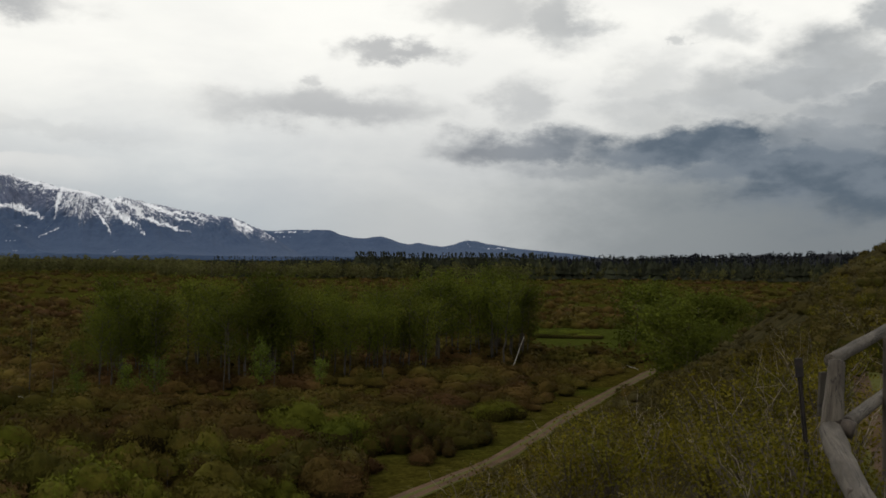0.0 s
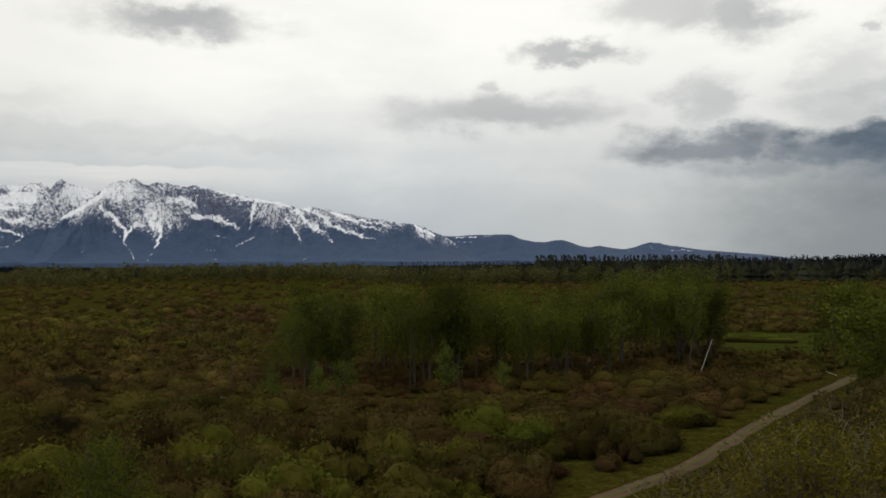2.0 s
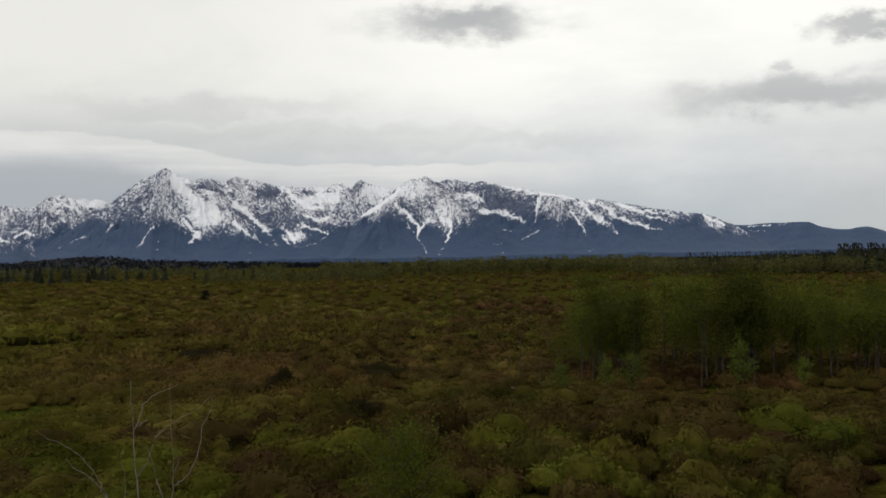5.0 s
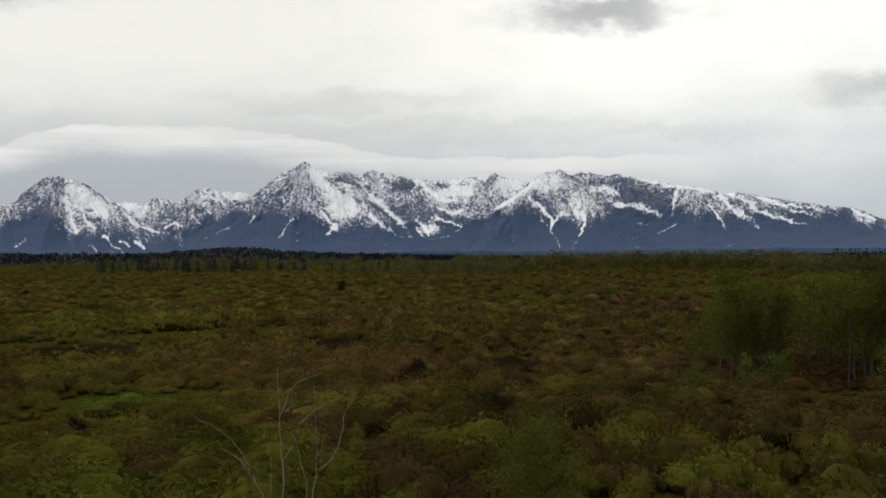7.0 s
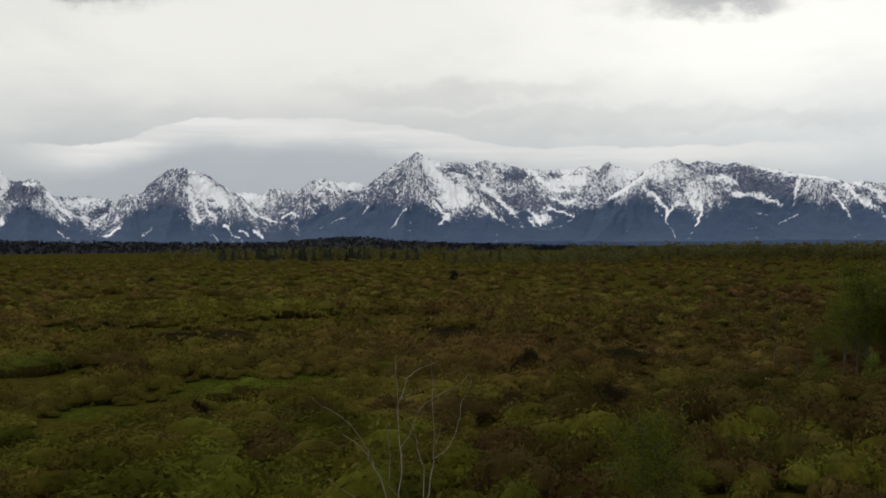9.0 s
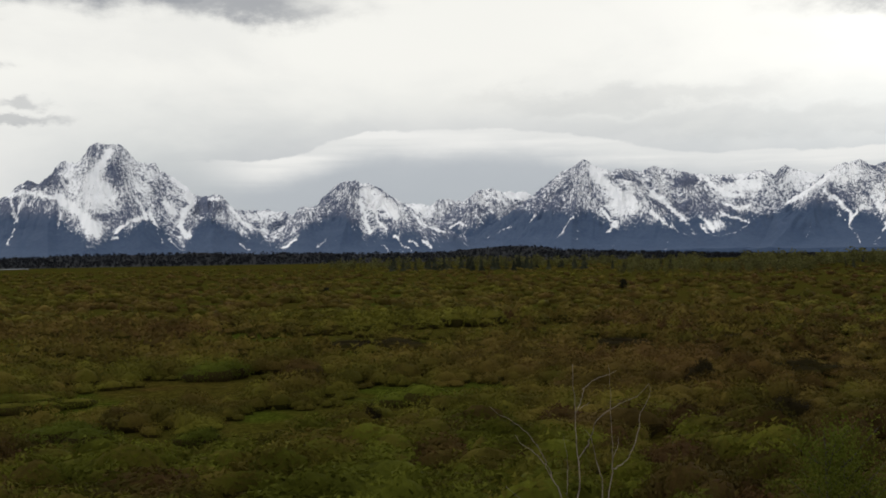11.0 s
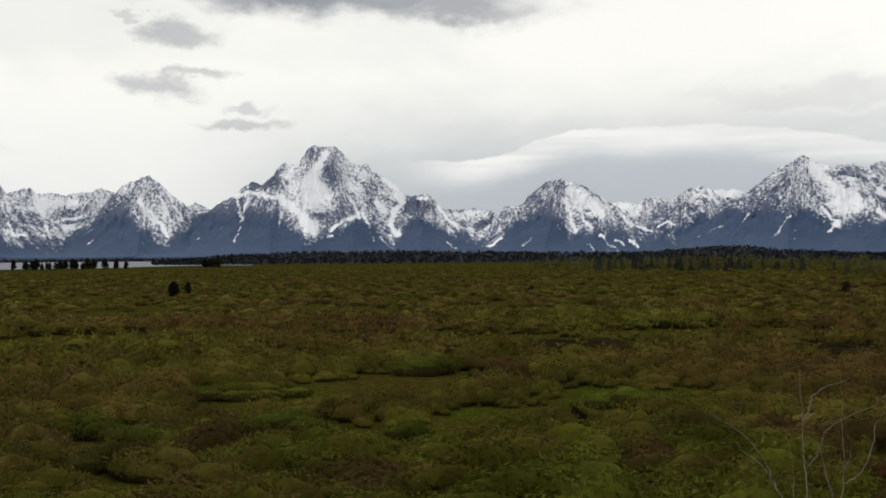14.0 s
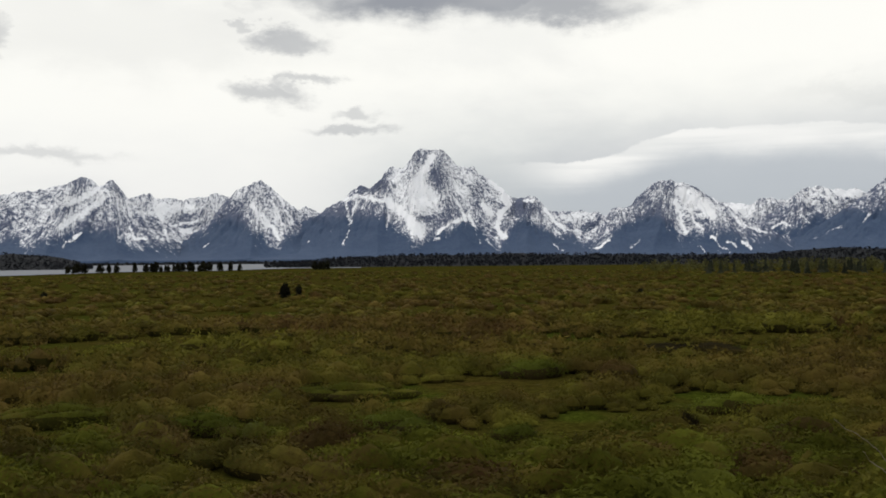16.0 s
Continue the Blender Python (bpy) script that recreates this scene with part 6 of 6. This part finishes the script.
# ---- bluff shrubs ----
def shrub(rng, name, label, leaf_mat, stems, leaf_count, leaf, tall, spread):
    """A many-stemmed shrub: thin stems from one foot, with leaves along them. Height about 1."""
    root = new(name)
    tubes, centres, ways = [], [], []
    for i in range(stems):
        a, out = rng.uniform(0, 6.283), rng.uniform(0.2, 1.0) * spread
        top = rng.uniform(0.65, 1.05) * tall
        pts = [np.array([0.06 * math.cos(a), 0.06 * math.sin(a), -0.05]), np.array([out * 0.45 * math.cos(a), out * 0.45 * math.sin(a), top * 0.5]),
               np.array([out * 0.85 * math.cos(a + 0.2), out * 0.85 * math.sin(a + 0.2), top * 0.85]), np.array([out * math.cos(a + 0.3), out * math.sin(a + 0.3), top])]
        tubes.append(tube(pts, [0.011, 0.008, 0.005, 0.002], 4))
        m = leaf_count // stems
        t = rng.uniform(0.2, 0.96, m) ** 0.9 * 3
        k = np.minimum(t.astype(int), 2)
        P = np.array(pts)
        c = P[k] + (P[k + 1] - P[k]) * (t - k)[:, None] + rng.normal(0, 0.06, (m, 3))
        centres.append(c)
        ways.append(np.tile([0.2 * math.cos(a), 0.2 * math.sin(a), 0.8], (m, 1)))
    tagged(child("undergrowth", mesh_of("undergrowth", *joined(tubes[2:]), STEM), root), kind="stuff")
    for i in range(2):
        a, out, top = rng.uniform(0, 6.283), rng.uniform(0.3, 1.1) * spread, rng.uniform(0.85, 1.28) * tall
        pts = [np.array([out * t * math.cos(a), out * t * math.sin(a), top * t ** 0.8]) + rng.normal(0, 0.022, 3) for t in (0.05, 0.3, 0.5, 0.65, 0.8, 0.9, 1.0)]
        fork = [pts[3], pts[3] + rng.normal(0, 0.06, 3) + (0, 0, 0.10), pts[3] + rng.normal(0, 0.10, 3) + (0, 0, 0.2)]
        twig = joined([tube(pts, [0.005, 0.0046, 0.004, 0.0034, 0.0028, 0.002, 0.0012], 4), tube(fork, [0.0036, 0.0028, 0.0012], 4)])
        child("dry_twig", mesh_of("dry_twig", *twig, TWIG), root, "pale dry leafless twig")
    blades = leaves(rng, np.concatenate(centres), np.concatenate(ways), leaf, 1.9)
    child("foliage", mesh_of("foliage", *blades, leaf_mat), root)
    return tagged(root, label, "shrub", "shrubs on the bluff")


rng = np.random.default_rng(41)
SERVICE = [shrub(rng, "serviceberry_shrub", "leggy shrub with yellow-green spring leaves on the bluff", SERVICE_LEAF, 26, 1900, 0.018, 1.0, 0.62) for _ in range(4)]
SERVICE_MID = [shrub(rng, "serviceberry_shrub", "leggy shrub with yellow-green spring leaves on the bluff", SERVICE_LEAF, 16, 1400, 0.022, 1.0, 0.62) for _ in range(3)]
SERVICE_FAR = [shrub(rng, "serviceberry_shrub", "leggy shrub with yellow-green spring leaves on the bluff", SERVICE_LEAF, 12, 650, 0.040, 1.0, 0.62) for _ in range(3)]
SAGES = [shrub(rng, "sagebrush", "grey-green sagebrush on the bluff slope", SAGE_LEAF, 26, 1900, 0.022, 0.85, 0.75) for _ in range(3)]
SAGES_MID = [shrub(rng, "sagebrush", "grey-green sagebrush on the bluff slope", SAGE_LEAF, 16, 1300, 0.025, 0.85, 0.75) for _ in range(3)]
SAGES_FAR = [shrub(rng, "sagebrush", "grey-green sagebrush on the bluff slope", SAGE_LEAF, 12, 650, 0.044, 0.85, 0.75) for _ in range(3)]
def below_sight(x, y, d):
    """Room above the ground before a plant would hide the road at the foot of the bluff."""
    a = -math.degrees(math.atan2(-x, y))
    line = float(np.interp(a, (-20, -10, -4, 0, 12, 18.0, 19.5, 24, 30), (-22.0, -18.0, -16.0, -14.8, -7.4, -5.7, -3.4, 0.4, 4.0)))
    return EYE + math.tan(radians(line)) * d - at_ground(x, y)


spots = []
for u0, u1, v0, v1, gap, most in [(3.4, 14, -4, 7, 0.50, 125), (12, 52, -9, 17, 1.0, 300)]:
    for _ in range(5000):
        u, v = rng.uniform(u0, u1), rng.uniform(v0, v1)
        x, y = u * ALONG[0] + v * ACROSS[0], u * ALONG[1] + v * ACROSS[1]
        a = math.degrees(math.atan2(-x, y))
        if not -30 < a < 12 or math.hypot(x, y) < 3.4 or not free_of_road(x, y, 6.0):
            continue
        if (y < 16 and abs(x - 1.2 - 0.34 * y) < (0.6 if y > 6.2 else 0.5)) or (y < 6.4 and x > 0.34 * y + 0.1):
            continue
        if all((x - p) ** 2 + (y - q) ** 2 > gap ** 2 for p, q in spots):
            spots.append((x, y))
        if len(spots) >= most:
            break
for x, y in spots:
    d = math.hypot(x, y)
    if d < 8.5:
        kind = SERVICE if rng.uniform() < 0.8 else SAGES
    elif d < 16:
        kind = SERVICE_MID if rng.uniform() < 0.7 else SAGES_MID
    else:
        kind = SERVICE_FAR if rng.uniform() < 0.45 else SAGES_FAR
    h = rng.uniform(0.55, 0.95) * (1.0 if d < 9 else 1.15)
    h = min(h, (below_sight(x, y, d) + rng.uniform(0, 0.12) + 0.012 * d) / 1.05)
    if h < 0.22:
        continue
    plant(kind, x, y, h, rng.uniform(0.9, 1.3))
for a, r, h in [(-21.4, 4.5, 0.62), (-22.5, 3.9, 0.50), (-23.6, 3.7, 0.46), (-20.6, 4.2, 0.55)]:
    plant(SERVICE, *polar(a, r), h, 1.0)
for a, r, line in [(-19.7, 6.1, -8.8), (-20.7, 6.2, -9.0), (-21.6, 5.9, -9.4), (-20.2, 5.4, -10.4), (-21.3, 5.2, -10.8)]:
    x, y = polar(a, r)
    plant(SERVICE, x, y, max(0.3, EYE + math.tan(radians(line)) * r - at_ground(x, y)), 0.9)
for kind in (SERVICE, SAGES, SERVICE_MID, SAGES_MID, SERVICE_FAR, SAGES_FAR):
    drop_patterns(kind)

# shrubs that cover the slope farther along
slope_spots = []
for _ in range(3000):
    u, v = 14 + 190 * rng.uniform() ** 1.5, rng.uniform(-45, 20)
    x, y = u * ALONG[0] + v * ACROSS[0], u * ALONG[1] + v * ACROSS[1]
    if -32 < math.degrees(math.atan2(-x, y)) < 4 and land(x, y) > 0.6 and free_of_road(x, y, 5.5):
        w = min(rng.uniform(0.5, 1.1), (below_sight(x, y, math.hypot(x, y)) + 0.15 + 0.012 * u) * 1.6)
        w = max(w, 0.6) if u > 70 else (max(w, 0.35) if u > 38 else w)
        if w > 0.25:
            slope_spots.append((u, x, y, w))
SLOPE_BUSH = [bush_arrays(rng, 3, 420, 0.045, (8, 4), 1.1, 0.65, 2.2) for _ in range(5)]
SLOPE_FAR = [bush_arrays(rng, 2, 60, 0.11, (6, 4), 1.2, 0.68, 1.8, 0.12) for _ in range(5)]
scatter("sagebrush_cover", "grey-green sagebrush and grass covering the bluff slope", SAGE_LEAF, [b for b in slope_spots if b[0] >= 45], SLOPE_FAR)
scatter("sagebrush_patch", "low sagebrush and grass on the near bluff slope", SAGE_LEAF, [b for b in slope_spots if b[0] < 45], SLOPE_BUSH)


# ---- log railing ----
def log(name, a, b, r0, r1, seed, mat=LOG, sides=14):
    g = np.random.default_rng(seed)
    n = 10
    a, b = Vector(a), Vector(b)
    side = (b - a).orthogonal().normalized()
    bend = g.uniform(-0.02, 0.02)
    pts = [a.lerp(b, i / n) + side * bend * math.sin(math.pi * i / n) for i in range(n + 1)]
    rad = [(r0 + (r1 - r0) * i / n) * (1 + g.normal(0, 0.025)) for i in range(n + 1)]
    pts = [a - (b - a).normalized() * 0.006] + pts + [b + (b - a).normalized() * 0.006]
    rad = [rad[0] * 0.86] + rad + [rad[-1] * 0.86]
    rad = [r * (1 + g.normal(0, 0.03)) for r in rad]
    v, f = tube(pts, rad, sides)
    me = mesh_of(name, v, f, mat, True)
    axis = np.array((b - a).normalized())
    rel = np.asarray(v) - np.array(a)
    t = rel @ axis
    grain = np.concatenate([(rel - t[:, None] * axis)[:, [0, 1]] / r0 + (rel - t[:, None] * axis)[:, [2, 2]] / r0 * (0.7, -0.7) + seed, t[:, None]], 1).astype(np.float32)
    me.attributes.new("grain", "FLOAT_VECTOR", "POINT").data.foreach_set("vector", np.ascontiguousarray(grain).ravel())
    return me


CORNER = from_eye(-21.85, -5.36, 6.0)
KNEE = from_eye(-21.70, -8.87, 5.9)
FAR_TOP = from_eye(-25.13, -3.01, 8.1)
FAR_LOW = from_eye(-25.14, -6.14, 8.1)
NEAR_LOW = from_eye(-23.98, -13.82, 4.3)
railing = new("log_railing")
child("corner_post", log("corner_post", (KNEE[0] - 0.01, KNEE[1], KNEE[2] - 0.02), CORNER, 0.066, 0.043, 1), railing, "peeled grey log post at the corner")
child("top_rail", log("top_rail", (CORNER[0] - 0.02, CORNER[1] + 0.04, CORNER[2] + 0.0), FAR_TOP, 0.039, 0.037, 2), railing)
child("lower_rail", log("lower_rail", (KNEE[0] + 0.10, KNEE[1] + 0.05, KNEE[2] + 0.02), FAR_LOW, 0.040, 0.038, 3), railing)
child("near_rail", log("near_rail", (KNEE[0] - 0.02, KNEE[1] - 0.02, KNEE[2] - 0.02), NEAR_LOW, 0.064, 0.060, 4), railing)
for a, r, el, wood in [(-24.35, 7.0, -4.0, POST_WOOD)]:
    x, y, z = from_eye(a, el, r)
    child("support_post", log("support_post", (x, y, at_ground(x, y) - 0.1), (x, y, z), 0.030, 0.028, int(r * 10), wood), railing, "dark weathered support post")
x, y, z = from_eye(-21.16, -5.95, 6.2)
bm = bmesh.new()
bmesh.ops.create_cube(bm, size=1, matrix=Matrix.Translation((x, y, z - 0.13)) @ Matrix.Rotation(radians(2.5), 4, "Y") @ Matrix.Rotation(0.35, 4, "Z") @ Matrix.Diagonal((0.062, 0.022, 0.26, 1)))
bmesh.ops.subdivide_edges(bm, edges=bm.edges[:], cuts=3, use_grid_fill=True)
for v in bm.verts:
    v.co += Vector((noise.noise(v.co * 9), noise.noise(v.co * 9 + Vector((5, 0, 0))), 0)) * 0.004
bmesh.ops.bevel(bm, geom=[e for e in bm.edges if e.calc_face_angle(0) > 0.8], offset=0.003, segments=1, affect="EDGES")
board = bpy.data.meshes.new("board")
bm.to_mesh(board)
bm.free()
board.materials.append(ASPEN_BARK)
child("board", board, railing, "split grey board nailed behind the corner post")
x, y, z = from_eye(-23.0, -12.0, 4.7)
child("support_post", log("support_post", (x, y, at_ground(x, y) - 0.1), (x, y, z), 0.05, 0.05, 8, POST_WOOD), railing, "dark weathered support post")
lip = Vector(KNEE) + Vector((0.03, -0.035, 0.01))
child("rail_end", log("rail_end", lip, lip + Vector((0.055, -0.03, -0.018)), 0.047, 0.050, 6, POST_WOOD), railing, "dark sawn end of the lower rail")
child("joint_ring", log("joint_ring", Vector(KNEE) + (Vector(CORNER) - Vector(KNEE)) * 0.03, Vector(KNEE) + (Vector(CORNER) - Vector(KNEE)) * 0.055, 0.066, 0.066, 7, POST_WOOD), railing, "dark gap where the logs meet")
tagged(railing, "weathered peeled-log railing with rails and posts", "railing")


def fence_post(x, y, top, label):
    """A steel tee post: a flange and a rib, with a flat plate near the top."""
    root = new("metal_fence_post")
    z = at_ground(x, y) - 0.1
    bm = bmesh.new()
    for w, d, ox in ((0.030, 0.008, 0), (0.008, 0.035, 0)):
        m = Matrix.Translation((x + ox, y, (z + top) / 2)) @ Matrix.Diagonal((w, d, top - z, 1))
        bmesh.ops.create_cube(bm, size=1, matrix=m)
    me = bpy.data.meshes.new("shaft")
    bm.to_mesh(me)
    bm.free()
    me.materials.append(RUST)
    child("shaft", me, root)
    bm = bmesh.new()
    bmesh.ops.create_cube(bm, size=1, matrix=Matrix.Translation((x - 0.004, y - 0.012, top - 0.06)) @ Matrix.Diagonal((0.052, 0.012, 0.12, 1)))
    bmesh.ops.bevel(bm, geom=bm.edges[:], offset=0.003, segments=1, affect="EDGES")
    me = bpy.data.meshes.new("marker_plate")
    bm.to_mesh(me)
    bm.free()
    me.materials.append(RUST)
    child("marker_plate", me, root)
    root.matrix_world = Matrix.Translation((x, y, top)) @ Matrix.Rotation(radians(-5.5), 4, "Y") @ Matrix.Translation((-x, -y, -top))
    tagged(root, label, "post")


x, y, z = from_eye(-19.88, -5.27, 6.6)
fence_post(x, y, z, "dark rusted steel fence post beside the railing")

# the bare shrub that stands up from the slope, 9 m from where the walker turns towards it
BARE, BARE_EYE = 9.0, (-0.295, -0.110)


def crooked(points, radii, g):
    """A path with its bends broken into short uneven pieces."""
    pts, rad = [], []
    for (p, q), (r, t) in zip(zip(points[:-1], points[1:]), zip(radii[:-1], radii[1:])):
        for i in range(3):
            j = np.array(g.normal(0, 0.004, 3)) if pts else np.zeros(3)
            pts.append(np.array(p) + (np.array(q) - np.array(p)) * i / 3 + j)
            rad.append(r + (t - r) * i / 3)
    return pts + [np.array(points[-1])], rad + [radii[-1]]


def build_bare_shrub():
    # kind, radius, how far the foot and the tip stand behind the middle, and the course in degrees left and up
    lower = [
        ("stem", 0.011, 0.00, 0.00, [(43.74, -14.63), (43.50, -13.36), (43.56, -11.95), (43.68, -10.53), (43.73, -9.25), (43.79, -7.81), (43.81, -6.45)]),
        ("branch", 0.008, 0.00, 0.20, [(43.70, -9.22), (43.44, -8.78), (43.30, -8.30), (43.17, -7.85), (42.84, -7.50), (42.34, -7.21), (41.69, -7.02), (41.32, -6.83)]),
        ("branch", 0.005, 0.00, 0.05, [(43.47, -9.00), (43.11, -8.78), (42.84, -8.59)]),
        ("branch", 0.009, 0.00, -0.25, [(43.55, -11.73), (43.12, -11.17), (42.86, -10.54), (42.69, -10.06), (42.49, -9.62), (41.86, -9.11), (41.20, -8.70), (40.55, -8.42), (40.05, -8.10), (39.52, -7.55)]),
        ("stem", 0.008, 0.10, 0.10, [(42.26, -14.65), (42.22, -12.82), (42.47, -12.12), (42.63, -11.49), (42.73, -10.86), (42.89, -10.44), (43.22, -10.09)]),
        ("stem", 0.009, 0.05, 0.10, [(42.03, -14.65), (41.83, -13.54), (41.65, -12.45), (41.62, -11.82), (41.42, -11.28), (41.25, -10.87), (41.31, -10.49)]),
    ]
    upper = [
        ("branch", 0.008, 0.05, 0.30, [(41.62, -12.29), (41.23, -12.10), (40.86, -11.82), (40.53, -11.35), (40.33, -10.81), (40.10, -10.08), (40.06, -9.32), (39.79, -8.80), (39.49, -8.32), (39.43, -7.90), (39.52, -7.55)]),
        ("branch", 0.006, 0.06, -0.15, [(41.62, -11.88), (41.61, -11.03), (41.67, -9.44), (41.66, -8.15), (41.72, -7.18), (41.81, -6.34)]),
        ("stem", 0.010, -0.10, -0.20, [(44.39, -14.62), (44.78, -13.34), (45.17, -12.71), (45.49, -12.08), (45.75, -11.76), (46.14, -11.37), (46.53, -11.17), (46.95, -10.88), (47.20, -10.43)]),
        ("branch", 0.008, -0.10, -0.40, [(45.04, -12.93), (45.26, -12.30), (45.55, -11.76), (45.87, -11.12), (46.29, -10.54), (46.71, -10.15), (47.42, -9.60), (48.17, -9.26), (48.65, -8.84)]),
        ("branch", 0.007, 0.00, -0.05, [(43.70, -14.38), (44.03, -14.07), (44.39, -13.60)]),
        ("branch", 0.005, -0.05, 0.00, [(44.26, -13.69), (44.18, -12.26), (44.24, -11.47), (44.30, -10.93), (44.43, -10.26)]),
        ("stem", 0.006, -0.20, -0.30, [(45.51, -15.02), (46.29, -14.42), (47.13, -13.81), (47.77, -13.29)]),
    ]
    bare = new("bare_shrub")
    fx, fy = polar(43.6, 9.1)
    fx, fy = fx + BARE_EYE[0], fy + BARE_EYE[1]
    foot = at_ground(fx, fy)
    for number, (kind, r, d0, d1, course) in enumerate(lower + upper):
        n = len(course)
        pts = []
        for i, (a, e) in enumerate(course):
            x, y, z = from_eye(a, e, BARE + d0 + (d1 - d0) * i / (n - 1))
            pts.append((x + BARE_EYE[0], y + BARE_EYE[1], z))
        rad = [0.62 * r * (1 - 0.72 * i / (n - 1)) for i in range(n)]
        if kind == "stem":
            x, y, z = pts[0]
            pts, rad = [(0.7 * fx + 0.3 * x, 0.7 * fy + 0.3 * y, foot - 0.1)] + pts, [r * 0.8] + rad
        child(kind, mesh_of(kind, *tube(*crooked(pts, rad, np.random.default_rng(number)), 7), BARE_TWIG, True), bare)
    tagged(bare, "bare leafless shrub with thin crooked grey branches", "shrub")


build_bare_shrub()


# pale stones in the grass of the flats
def stone(x, y, wide, seed):
    dv, df = dome(9, 6, -0.7)
    g = np.random.default_rng(seed)
    lump = 1 + 0.35 * fractal(dv[:, 0] * 1.6 + seed, dv[:, 1] * 1.6 + dv[:, 2] * 1.9, 3, seed)
    ob = new("stone", mesh_of("stone", dv * lump[:, None] * (wide * 0.5, wide * 0.4, wide * 0.3), df, STONE))
    ob.matrix_world = Matrix.LocRotScale((x, y, at_ground(x, y) + wide * 0.1), Euler((0, 0, g.uniform(0, 6))), (1, 1, 1))
    tagged(ob, "pale weathered stone lying in the grass", "stone", "pale stones")


STONE = plain_material("pale_stone", (0.34, 0.32, 0.28), (0.50, 0.48, 0.44), 6.0)
for x, y, wide in [(-67.1, 1.6, 0.75), (-65.8, 2.5, 0.45)]:
    stone(x, y, wide, int(wide * 100))
